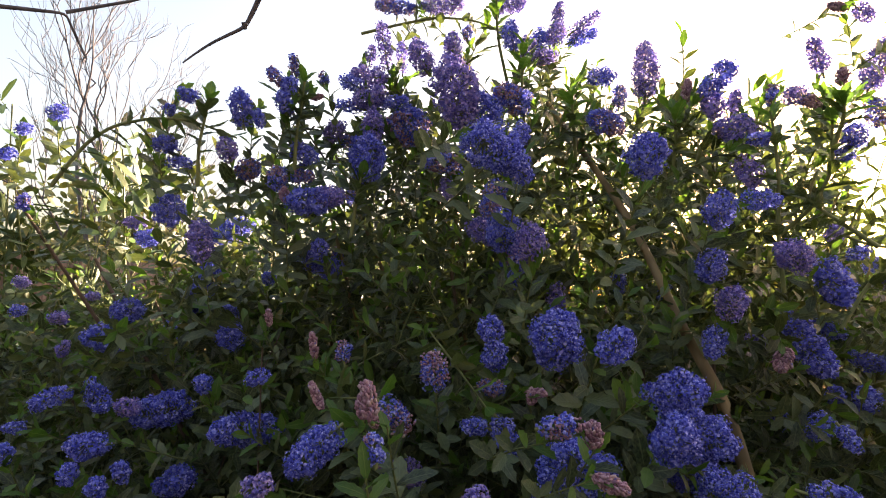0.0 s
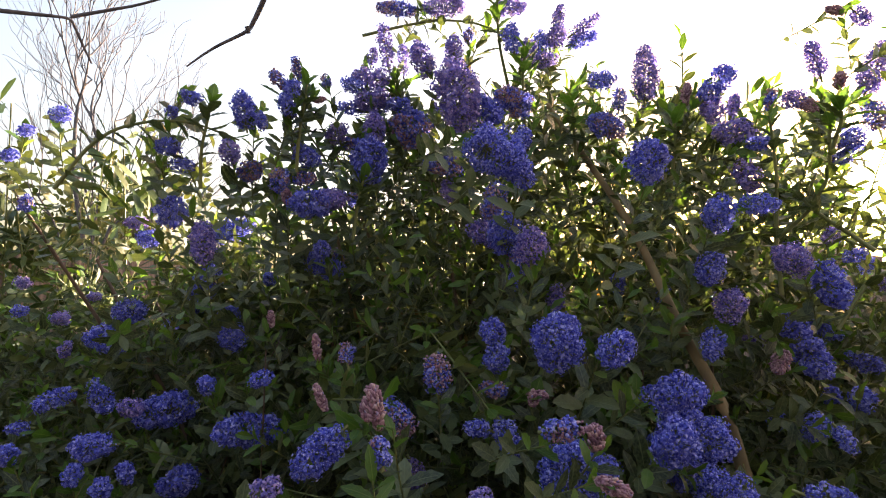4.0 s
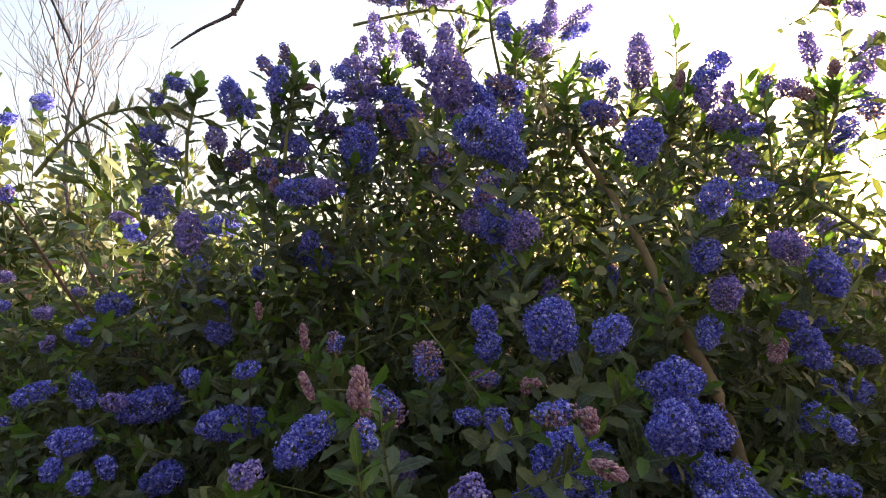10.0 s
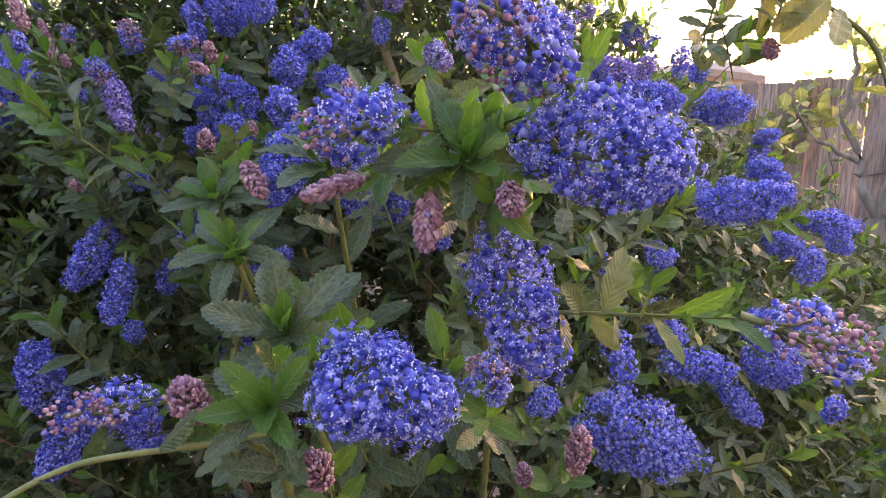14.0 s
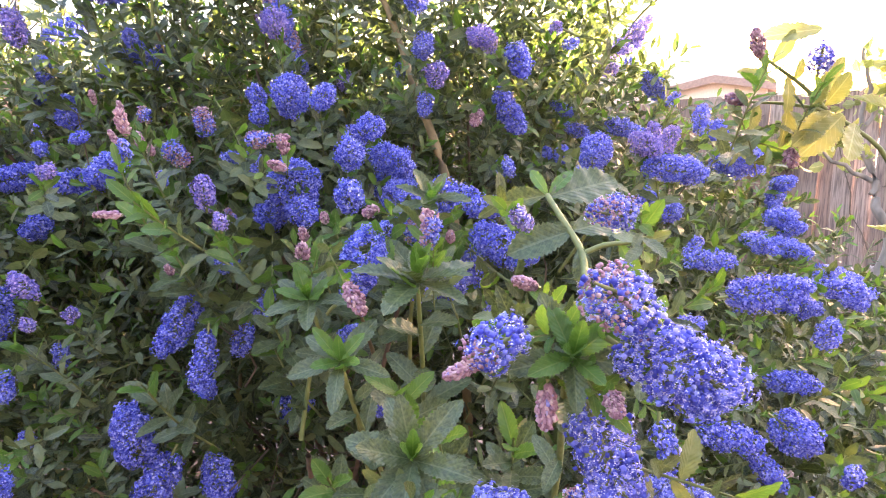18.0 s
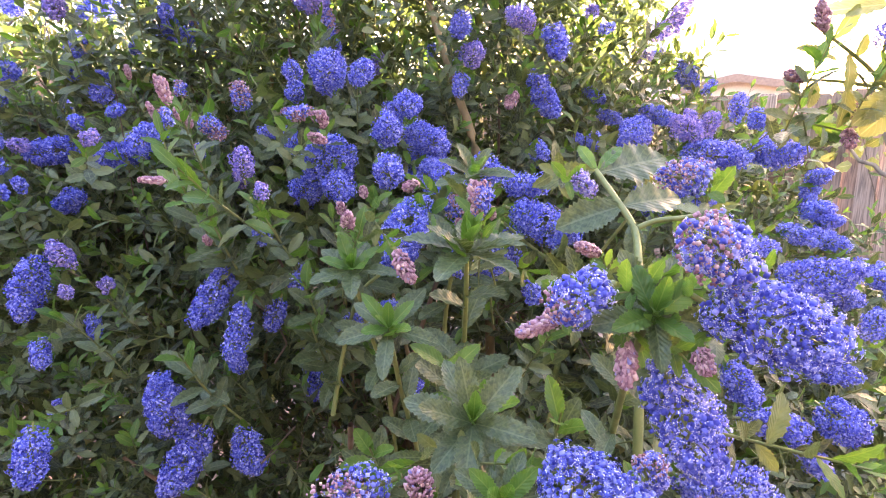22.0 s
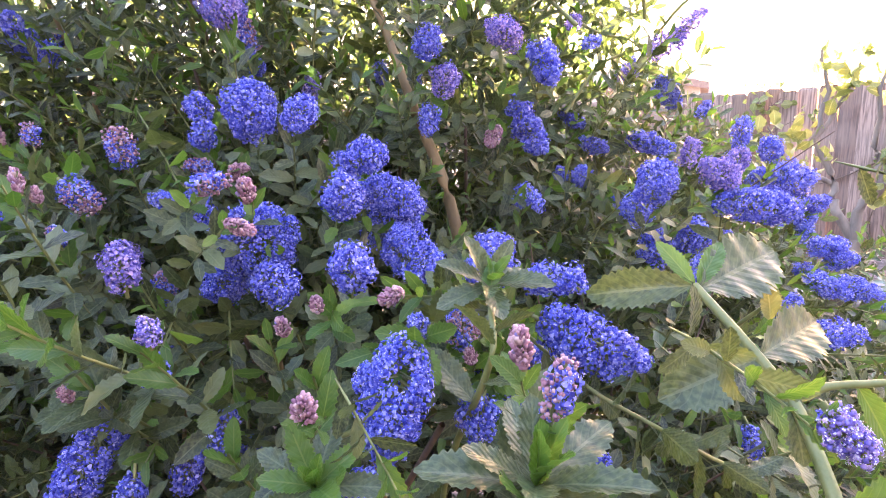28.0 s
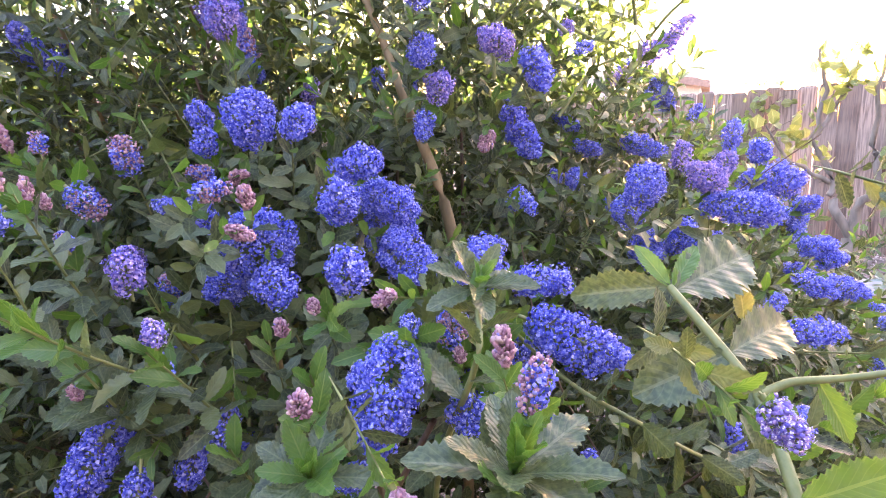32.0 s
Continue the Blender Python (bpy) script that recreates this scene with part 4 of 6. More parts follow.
bloom("v", 0.572, 0.537, 1.577, 0.043, 0.021, 0.73, -0.25, 0.64)
bloom("b", 0.744, 0.812, 1.522, 0.064, 0.050, 0.34, -0.54, -0.77)
bloom("b", 0.620, 0.675, 1.440, 0.063, 0.036, 0.78, -0.55, -0.28)
bloom("v", 0.632, 0.604, 1.428, 0.042, 0.034, 0.16, -0.14, 0.98)
bloom("b", 0.705, 0.673, 1.486, 0.030, 0.022, 0.46, -0.23, 0.86)
bloom("v", 0.615, 0.732, 1.544, 0.037, 0.029, 0.83, -0.43, 0.36)
bloom("b", 0.518, 0.668, 1.575, 0.029, 0.020, 0.86, -0.47, 0.20)
bloom("v", 0.495, 0.674, 1.601, 0.024, 0.020, 0.16, -0.14, 0.98)
bloom("b", 0.378, 0.520, 1.385, 0.027, 0.021, 0.34, -0.54, -0.77)
bloom("b", 0.509, 0.563, 1.371, 0.030, 0.023, 0.34, -0.54, -0.77)
bloom("b", 0.519, 0.155, 1.475, 0.022, 0.021, -0.01, -0.19, 0.98)
bloom("p", 0.473, 0.164, 1.487, 0.022, 0.015, -0.33, -0.07, 0.94)
bloom("p", 0.479, 0.191, 1.449, 0.020, 0.015, -0.96, -0.13, 0.23)
bloom("p", 0.532, 0.190, 1.401, 0.017, 0.015, -0.07, -0.46, -0.88)
bloom("v", 0.735, 0.534, 1.855, 0.039, 0.028, 0.91, -0.30, 0.28)
bloom("m", 0.711, 0.562, 1.832, 0.038, 0.027, 0.49, -0.34, 0.80)
bloom("v", 0.740, 0.532, 1.726, 0.044, 0.028, 0.96, -0.26, -0.05)
bloom("m", 0.690, 0.555, 1.746, 0.029, 0.022, 0.95, -0.28, 0.12)
bloom("b", 0.657, 0.589, 1.711, 0.030, 0.021, 0.96, -0.26, -0.05)
bloom("b", 0.609, 0.608, 1.724, 0.033, 0.023, 0.90, -0.21, -0.38)
bloom("m", 0.732, 0.570, 1.792, 0.034, 0.025, 0.75, -0.33, 0.58)
bloom("b", 0.610, 0.598, 1.866, 0.027, 0.024, 0.84, -0.32, 0.44)
bloom("m", 0.678, 0.556, 1.877, 0.030, 0.025, 0.00, -0.32, 0.95)
bloom("b", 0.723, 0.452, 1.776, 0.038, 0.025, 0.95, -0.28, 0.12)
bloom("v", 0.479, 0.484, 1.730, 0.053, 0.033, -0.17, -0.31, 0.94)
bloom("b", 0.238, 0.287, 1.282, 0.048, 0.027, 0.03, -0.49, -0.87)
bloom("b", 0.286, 0.310, 1.292, 0.041, 0.030, 0.19, -0.52, -0.83)
bloom("b", 0.298, 0.272, 1.256, 0.028, 0.023, 0.19, -0.52, -0.83)
bloom("b", 0.317, 0.270, 1.230, 0.023, 0.017, 0.46, -0.23, 0.86)
bloom("p", 0.226, 0.266, 1.325, 0.012, 0.011, -0.19, -0.23, 0.95)
bloom("p", 0.257, 0.270, 1.334, 0.013, 0.013, -0.04, -0.26, 0.96)
bloom("b", 0.130, 0.323, 1.218, 0.034, 0.019, 0.86, -0.47, 0.20)

# ---- limbs and foliage of the shrub ----
ROOT = np.array([0.3, 0.95, 0.0])


def limb(points, r0, r1, material=LIMB, name="limb", sides=9):
    p = np.array(points, float)
    n = 5 * (len(p) - 1) + 1
    t = np.linspace(0, len(p) - 1, n)
    path = np.stack([np.interp(t, np.arange(len(p)), p[:, k]) for k in range(3)], 1)
    for _ in range(3):
        path[1:-1] = (path[:-2] + 2 * path[1:-1] + path[2:]) / 4
    s = Soup()
    s.add(*tube(path, np.linspace(r0, r1, n), sides), 0)
    return part(name, s.mesh(name, [material]), shrub)


CENTRES = np.array([b[0] for b in BLOOMS])
rng = np.random.default_rng(5)
limb([ROOT, (0.36, 0.72, 0.7), (0.31, 0.555, 1.3), (0.285, 0.56, 1.41), (0.26, 0.6, 1.49), (0.228, 0.645, 1.615), (0.15, 0.74, 1.8)], 0.0095, 0.0035)
for k in range(34):
    tip = CENTRES[rng.integers(len(CENTRES))] + np.array([0, 0.16, -0.1]) + rng.normal(0, 0.05, 3)
    foot = ROOT + np.append(rng.normal(0, 0.09, 2), 0)
    mid = foot * 0.5 + tip * 0.5 + np.array([0, 0.15, -0.05]) + rng.normal(0, 0.08, 3)
    limb([foot, mid, tip], rng.uniform(0.007, 0.012), 0.0022, TWIG if k % 3 else LIMB, "limb", 7)


HULL = (((0.2, 1.0, 1.1), (1.0, 0.52, 0.58)), ((0.1, 0.72, 0.8), (0.75, 0.42, 0.5)), ((-0.5, 0.95, 1.12), (0.5, 0.42, 0.45)), ((0.75, 0.75, 0.92), (0.52, 0.45, 0.38)),
        ((0.5, 0.42, 0.75), (0.55, 0.4, 0.4)), ((0.22, 0.85, 1.6), (0.48, 0.3, 0.26)), ((0.5, 0.85, 1.42), (0.3, 0.25, 0.2)))


def inside(p):
    """Which places lie in the leafy body of the shrub."""
    hit = np.zeros(len(p), bool)
    for c, r in HULL:
        hit |= (((p - np.array(c)) / np.array(r)) ** 2).sum(1) < 1
    return hit


OUT = np.array([0.0, -0.9, 0.43])
FLAT = CENTRES - np.outer(CENTRES @ OUT, OUT)
REACH = CENTRES @ OUT


def behind(p):
    """How much deeper in the shrub a place lies than the flower clusters round it."""
    f = p - (p @ OUT) * OUT
    d = np.linalg.norm(FLAT - f, axis=1)
    near = d < 0.1
    if not near.any():
        near = d < d.min() + 0.05
    return np.percentile(REACH[near], 40) - p @ OUT


crown = Soup()
made = 0
cloud = np.stack([rng.uniform(-1.0, 1.35, 90000), rng.uniform(0.05, 1.5, 90000), rng.uniform(0.35, 1.9, 90000)], 1)
cloud = cloud[inside(cloud)]
for p in cloud:
    if made >= 7000:
        break
    # the crown above is thinner, thinnest towards the open side
    if rng.random() < (0.0 if p[2] < 1.25 else 0.06 if p[0] < 0.15 else 0.36):
        continue
    # bare gaps low down, where little light comes in
    if p[2] < 1.2 and rng.random() < 0.45:
        continue
    deep = behind(p)
    if deep < 0.045 or (deep > 0.45 and rng.random() < 0.5):
        continue
    way = np.array([rng.normal(0, 0.5), -0.55 + rng.normal(0, 0.45), 0.55 + rng.normal(0, 0.4)])
    rot = frame_to(way, rng.uniform(0, 6.28))
    f = rng.uniform(0.75, 1.25)
    near = deep < 0.2 and p[1] < 0.62 and made % 3 == 0 and len(shrub.children) < 900
    if near:
        part("leafy_shoot", SPRIG_MESHES[made % 8], shrub, "", mat4(rot, p - rot[:, 2] * 0.05, f))
    else:
        v, q, uv, m = (TWIGLETS if deep < 0.17 else DEEP)[made % 8]
        crown.add(moved(v, rot, p - rot[:, 2] * 0.05, f), q, uv, m)
    made += 1
# the far side of the crown, which closes it against the sky
# the first, low group is added to keep light from behind out
BACK = (((0.1, 1.12, 0.75), (0.9, 0.36, 0.55), 700), ((0.0, 1.0, 1.2), (0.8, 0.32, 0.46), 620), ((0.43, 0.93, 1.42), (0.42, 0.28, 0.4), 360), ((-0.3, 0.92, 1.33), (0.27, 0.24, 0.37), 220), ((0.68, 0.85, 0.98), (0.42, 0.3, 0.3), 220))
for centre, reach, count in BACK:
    for k in range(count):
        d = rng.normal(0, 1, 3)
        d *= rng.uniform(0.35, 1.0) / np.linalg.norm(d)
        rot = frame_to((rng.normal(0, 0.5), -0.5 + rng.normal(0, 0.5), 0.55 + rng.normal(0, 0.4)), rng.uniform(0, 6.28))
        v, q, uv, m = TWIGLETS[k % 8] if k % 3 == 0 else DEEP[k % 8]
        crown.add(moved(v, rot, np.array(centre) + d * np.array(reach), rng.uniform(0.8, 1.25)), q, uv, m)
tagged(part("inner_foliage", crown.mesh("inner_foliage", [LEAF, YOUNG, STEM]), shrub), "dense dark green inner foliage", kind="stuff")

# bare dead twigs in the dark inside
dead = Soup()
for k in range(220):
    p = np.array([rng.uniform(-0.5, 0.9), rng.uniform(0.45, 1.0), rng.uniform(0.1, 1.2)])
    e = p + rng.normal(0, 0.12, 3) + np.array([0, -0.05, 0.12])
    dead.add(*tube(bend(p, e, rng.normal(0, 0.02, 3), 4, rng), np.linspace(0.0016, 0.0007, 4), 4), 0)
tagged(part("dead_wood", dead.mesh("dead_wood", [TWIG]), shrub), "thin bare brown twigs", kind="stuff")

# ---- ground ----
def ground_height(x, y):
    mound = 0.5 * math.exp(-((x - 4.3) ** 2 + (y - 2.9) ** 2) / 1.7)
    return mound + 0.03 * math.sin(1.7 * x + 0.4) * math.sin(1.3 * y) * max(0.0, 1 - math.hypot(x, y) / 12)


xs = np.concatenate([[-400, -120, -40, -15], np.linspace(-7, 9, 65), [16, 40, 120, 400]])
ys = np.concatenate([[-400, -120, -40, -12], np.linspace(-4, 9, 53), [16, 40, 120, 400]])
g = Soup()
gv = np.array([[x, y, ground_height(x, y)] for y in ys for x in xs])
i = np.arange(len(ys) - 1)[:, None] * len(xs) + np.arange(len(xs) - 1)[None, :]
g.add(gv, np.stack([i, i + 1, i + len(xs) + 1, i + len(xs)], 2).reshape(-1, 4), gv[:, :2], 0)
tagged(new("ground", g.mesh("ground", [MULCH])), "bare garden soil covered in brown mulch", "ground", kind="structure")
chips = Soup()
lx = np.concatenate([rng.uniform(-1.2, 2.2, 3500), rng.uniform(1.2, 4.6, 4500)])
ly = np.concatenate([rng.uniform(-0.3, 2.0, 3500), rng.uniform(0.2, 4.5, 4500)])
lz = np.array([ground_height(x, y) for x, y in zip(lx, ly)]) + rng.uniform(0.004, 0.02, 8000)
for k in range(8):
    pick = np.arange(k, 8000, 8)
    turn = frames_to(np.stack([rng.normal(0, 0.35, 1000), rng.normal(0, 0.35, 1000), np.ones(1000)], 1), rng.uniform(0, 6.28, 1000))
    scatter(chips, leaf_shape(3, 3, 1.0, rng.uniform(0.3, 0.5), rng.uniform(-0.3, 0.3), rng.uniform(-0.3, 0.4)), turn, np.stack([lx, ly, lz], 1)[pick], rng.uniform(0.02, 0.05, 1000), 0)
tagged(new("leaf_litter", chips.mesh("leaf_litter", [CHIP])), "pinkish-brown fallen leaves and bark chips on soil", "leaf litter", kind="stuff")

# ---- fences ----
def box_soup(size, place=(0, 0, 0)):
    s = Soup()
    s.add(BOX_V * np.array(size) / 2 + np.array(place), BOX_Q, BOX_V[:, :2], 0)
    return s


def fence(name, label, a, b, high, seed):
    a, b = np.array(a, float), np.array(b, float)
    run = b - a
    total = np.linalg.norm(run)
    run /= total
    f = tagged(thing(name, label, "fence", kind="structure"))
    r = np.random.default_rng(seed)
    shapes = []
    for k in range(6):
        w, h = 0.15 + r.uniform(-0.004, 0.003), high + r.uniform(-0.05, 0.03)
        s = Soup()
        n = 5
        v = []
        for j in range(n + 1):
            z = 0.04 + (h - 0.06) * j / (n - 1) if j < n else h
            dx, dy = r.normal(0, 0.003), r.normal(0, 0.004)
            cut = 0.022 if j == n else 0.0
            v += [[-w / 2 + cut + dx, -0.009 + dy, z], [w / 2 - cut + dx, -0.009 + dy, z], [w / 2 - cut + dx, 0.009 + dy, z], [-w / 2 + cut + dx, 0.009 + dy, z]]
        q = []
        for j in range(n):
            for c in range(4):
                d = (c + 1) % 4
                q.append([4 * j + c, 4 * j + d, 4 * j + 4 + d, 4 * j + 4 + c])
        q += [[0, 3, 2, 1], [4 * n, 4 * n + 1, 4 * n + 2, 4 * n + 3]]
        v = np.array(v)
        s.add(v, np.array(q), v[:, [0, 2]], 0)
        shapes.append(s.mesh("board", [BOARD], False))
    turn = math.degrees(math.atan2(run[1], run[0]))
    for k in range(int(total / 0.142)):
        p = a + run * (k + 0.5) * 0.142 + (k % 2) * 0.021 * np.array([run[1], -run[0]])
        part("board", shapes[r.integers(6)], f, "", pose(p[0], p[1], 0, r.normal(0, 0.4), r.normal(0, 0.7), turn + (180 if r.random() < 0.5 else 0)))
    rail = box_soup((total, 0.04, 0.09)).mesh("rail", [BOARD], False)
    mid = (a + b) / 2
    side = np.array([run[1], -run[0]])
    for z in (0.35, 1.45):
        o = mid - side * 0.034
        part("rail", rail, f, "", pose(o[0], o[1], z, 0, 0, turn))
    post = box_soup((0.09, 0.09, high - 0.02), (0, 0, high / 2)).mesh("post", [BOARD], False)
    for k in range(int(total / 2.4) + 1):
        o = a + run * min(total, 2.4 * k) - side * 0.1
        part("post", post, f, "", pose(o[0], o[1], 0, 0, 0, turn))
    return f


fence("fence_back", "tall weathered grey board fence in shade", (-4.0, 1.2), (2.0, 6.8), 1.85, 3)
fence("fence_side", "weathered grey-brown board fence partly in sun", (2.1, 6.9), (6.4, 1.55), 1.85, 4)


# ---- climber on the side fence ----
def climber():
    """Thin runners trained over the boards, with loose bunches of broad leaves."""
    plant = thing("fence_climber", "thin vine with sparse yellow-green leaves over fence boards", "vine", (0, 0, 0))
    r = np.random.default_rng(61)
    a, b = np.array([2.1, 6.9]), np.array([6.4, 1.55])
    off = np.array([-0.78, -0.627]) * 0.07
    leaves = Soup()
    for k in range(9):
        f = r.uniform(0.3, 0.72)
        foot = a + (b - a) * f + off
        top = a + (b - a) * (f + r.uniform(-0.12, 0.12)) + off
        z0, z1 = r.uniform(0.3, 1.3), r.uniform(1.3, 1.95)
        path = bend((*foot, z0), (*top, z1), (*r.normal(0, 0.02, 2), r.uniform(-0.15, 0.2)), 9, r, 0.015)
        s = Soup()
        s.add(*tube(path, np.linspace(0.007, 0.003, 9), 6), 0)
        part("runner", s.mesh("runner", [TWIG]), plant)
        for j in range(5):
            n = r.integers(3, 9)
            c = path[r.integers(2, 9)] + r.normal(0, 0.05, 3) + np.append(off, 0)
            scatter(leaves, leaf_shape(6, 5, 1.0, 0.9, 0.2, 0.2, 0.12), frames_to(r.normal(0, 1, (n, 3)), r.uniform(0, 6.28, n)), c + r.normal(0, 0.05, (n, 3)), r.uniform(0.04, 0.09, n), 0)
    tagged(part("foliage", leaves.mesh("foliage", [VINE_AND_LIT]), plant), kind="stuff")


climber()


# ---- trees beyond and beside ----
def bare_tree(name, label, place, high, seed, spread, depth, r0, material=TWIG):
    r = np.random.default_rng(seed)
    tree = thing(name, label, "tree", place)
    trunk, twigs = Soup(), Soup()

    def grow(p, way, length, rad, level):
        end = p + way * length
        path = bend(p, end, r.normal(0, 0.1 * length, 3), 5, r)
        (trunk if level < 2 else twigs).add(*tube(path, np.linspace(rad, rad * 0.62, 5), 6 if level < 3 else 4), 0)
        if level >= depth:
            return
        for k in range(3 if level else 6):
            w = way + r.normal(0, spread, 3) * (1.0 if level else 1.2)
            w[2] = abs(w[2]) + 0.25
            w /= np.linalg.norm(w)
            grow(path[-1 - (k % 2)] if level else path[2 + k % 3], w, length * (r.uniform(0.62, 0.9) if level else r.uniform(0.28, 0.42)), rad * 0.6, level + 1)

    grow(np.zeros(3), np.array([0.03, 0.0, 1.0]), high * 0.5, r0, 0)
    part("trunk", trunk.mesh("trunk", [material]), tree)
    tagged(part("fine_branching", twigs.mesh("fine_branching", [material]), tree), kind="stuff")
    return tree


bare_tree("bare_tree", "leafless tree with fine upright twigs against sky", (-4.45, 6.4, 0), 6.2, 21, 0.3, 5, 0.042, BAREWOOD)


def leafy_tree(name, label, place, high, wide, seed, material, count, leaf, low=0.35):
    r = np.random.default_rng(seed)
    tree = thing(name, label, "tree", place)
    trunk, crown = Soup(), Soup()
    limbs = []
    trunk.add(*tube(bend((0, 0, 0), (0, 0, high * 0.55), r.normal(0, 0.08, 3), 6, r), np.linspace(high * 0.025, high * 0.013, 6), 8), 0)
    for k in range(14):
        a = r.uniform(0, 6.28)
        e = np.array([wide * r.uniform(0.3, 0.95) * math.cos(a), wide * r.uniform(0.3, 0.95) * math.sin(a), high * r.uniform(low, 0.98)])
        p = bend((0, 0, high * r.uniform(0.2, 0.5)), e, (0, 0, -0.05 * high), 5, r)
        trunk.add(*tube(p, np.linspace(high * 0.009, high * 0.003, 5), 5), 0)
        limbs.append(p)
    lines = np.array(limbs)
    c = lines[r.integers(len(limbs), size=count), r.integers(2, 5, count)] + r.normal(0, wide * 0.16, (count, 3))
    scatter(crown, leaf_shape(3, 3, 1.0, 0.6, 0.2, 0.2), frames_to(r.normal(0, 1, (count, 3)), r.uniform(0, 6.28, count)), c, leaf * r.uniform(0.6, 1.3, count), 0)
    part("trunk", trunk.mesh("trunk", [GREYBARK]), tree)
    tagged(part("crown", crown.mesh("crown", [material]), tree), kind="stuff")
    return tree


leafy_tree("garden_tree", "sunlit yellow-green leafy tree behind the fence", (-7.4, 9.3, 0), 3.7, 3.0, 31, FAR, 6000, 0.19, 0.15)
leafy_tree("garden_tree", "hazy green tree far behind the fence", (4.6, 13.0, 0), 4.6, 1.9, 32, FAR, 3500, 0.14)
leafy_tree("garden_tree", "hazy green tree far behind the fence", (0.2, 13.0, 0), 4.2, 2.6, 33, FAR, 4500, 0.14)


def fruit_tree():
    """A small crooked tree: trunk, limbs that fork low, and bunches of broad leaves along them."""
    tree = thing("small_fruit_tree", "small crooked tree with sparse sunlit yellow-green leaves", "tree", (2.42, 1.83, 0))
    r = np.random.default_rng(34)
    fork = (0.03, 0.0, 0.98)
    runs = [([(0, 0, 0), (-0.02, 0.0, 0.5), (-0.01, -0.01, 0.78), fork], 0.05, 0.034, "trunk"),
            ([fork, (-0.02, 0.05, 1.12), (-0.01, 0.09, 1.22), (-0.07, 0.15, 1.42), (-0.04, 0.14, 1.62), (-0.08, 0.15, 1.8)], 0.022, 0.006, "limb"),
            ([fork, (0.06, -0.01, 1.14), (0.12, -0.06, 1.24), (0.22, -0.1, 1.38), (0.3, -0.1, 1.6)], 0.024, 0.007, "limb"),
            ([(0.1, -0.04, 1.21), (0.1, 0.0, 1.4), (0.08, 0.0, 1.62), (0.14, 0.02, 1.85)], 0.016, 0.005, "limb"),
            ([(-0.01, 0.09, 1.22), (-0.16, 0.16, 1.3), (-0.26, 0.22, 1.48)], 0.012, 0.004, "limb"),
            ([(0.22, -0.1, 1.38), (0.36, -0.04, 1.42), (0.48, 0.02, 1.6)], 0.012, 0.004, "limb"),
            ([(-0.07, 0.15, 1.42), (0.02, 0.1, 1.58), (0.08, 0.1, 1.75)], 0.012, 0.004, "limb")]
    crown = Soup()
    for points, r0, r1, name in runs:
        p = np.array(points, float)
        t = np.linspace(0, len(p) - 1, 4 * (len(p) - 1) + 1)
        path = np.stack([np.interp(t, np.arange(len(p)), p[:, k]) for k in range(3)], 1)
        path[1:-1] += r.normal(0, 0.006, (len(path) - 2, 3))
        s = Soup()
        s.add(*tube(path, np.linspace(r0, r1, len(path)), 9), 0)
        part(name, s.mesh(name, [GREYBARK]), tree)
        if name == "limb":
            for k in range(8):
                c = path[r.integers(len(path) // 3, len(path))] + r.normal(0, 0.05, 3)
                n = r.integers(2, 7)
                scatter(crown, leaf_shape(6, 5, 1.0, 0.85, 0.25, 0.25, 0.12), frames_to(r.normal(0, 1, (n, 3)), r.uniform(0, 6.28, n)), c + r.normal(0, 0.035, (n, 3)), r.uniform(0.035, 0.075, n), 0)
    tagged(part("crown", crown.mesh("crown", [VINE_AND_LIT]), tree), kind="stuff")


fruit_tree()



# ---- house beyond the side fence ----
house = thing("house", "low tan stucco house with a shingled roof in sun", "house", (7.8, 11.2, 0))
house.rotation_euler = (0, 0, radians(-39))


def solid(points, faces, material, name, parent):
    me = bpy.data.meshes.new(name)
    me.from_pydata(points, [], faces)
    me.materials.append(material)
    return part(name, me, parent)


def wing(wide, deep, eave, ridge, y0, over):
    """A gabled wing whose gable wall stands at y0."""
    w = wide / 2
    solid([(-w, y0, 0), (w, y0, 0), (w, y0 + deep, 0), (-w, y0 + deep, 0), (-w, y0, eave), (w, y0, eave), (w, y0 + deep, eave), (-w, y0 + deep, eave), (0, y0, ridge), (0, y0 + deep, ridge)],
          [(0, 1, 5, 8, 4), (2, 3, 7, 9, 6), (1, 2, 6, 5), (3, 0, 4, 7), (4, 8, 9, 7), (8, 5, 6, 9), (3, 2, 1, 0)], STUCCO, "wall", house)
    e, d, f, b = w + over, (ridge - eave) / w * over, y0 - over, y0 + deep + over
    for sx in (-1, 1):
        for name, lo, hi, fa, ba, m in (("roof", 0.01, 0.09, f, b, SHINGLE), ("fascia", -0.06, 0.095, f - 0.03, f - 0.002, TRIM)):
            solid([(0, fa, ridge + lo), (e * sx, fa, eave - d + lo), (e * sx, ba, eave - d + lo), (0, ba, ridge + lo), (0, fa, ridge + hi), (e * sx, fa, eave - d + hi), (e * sx, ba, eave - d + hi), (0, ba, ridge + hi)],
                  [(0, 1, 2, 3), (7, 6, 5, 4), (0, 4, 5, 1), (1, 5, 6, 2), (2, 6, 7, 3), (3, 7, 4, 0)], m, name, house)


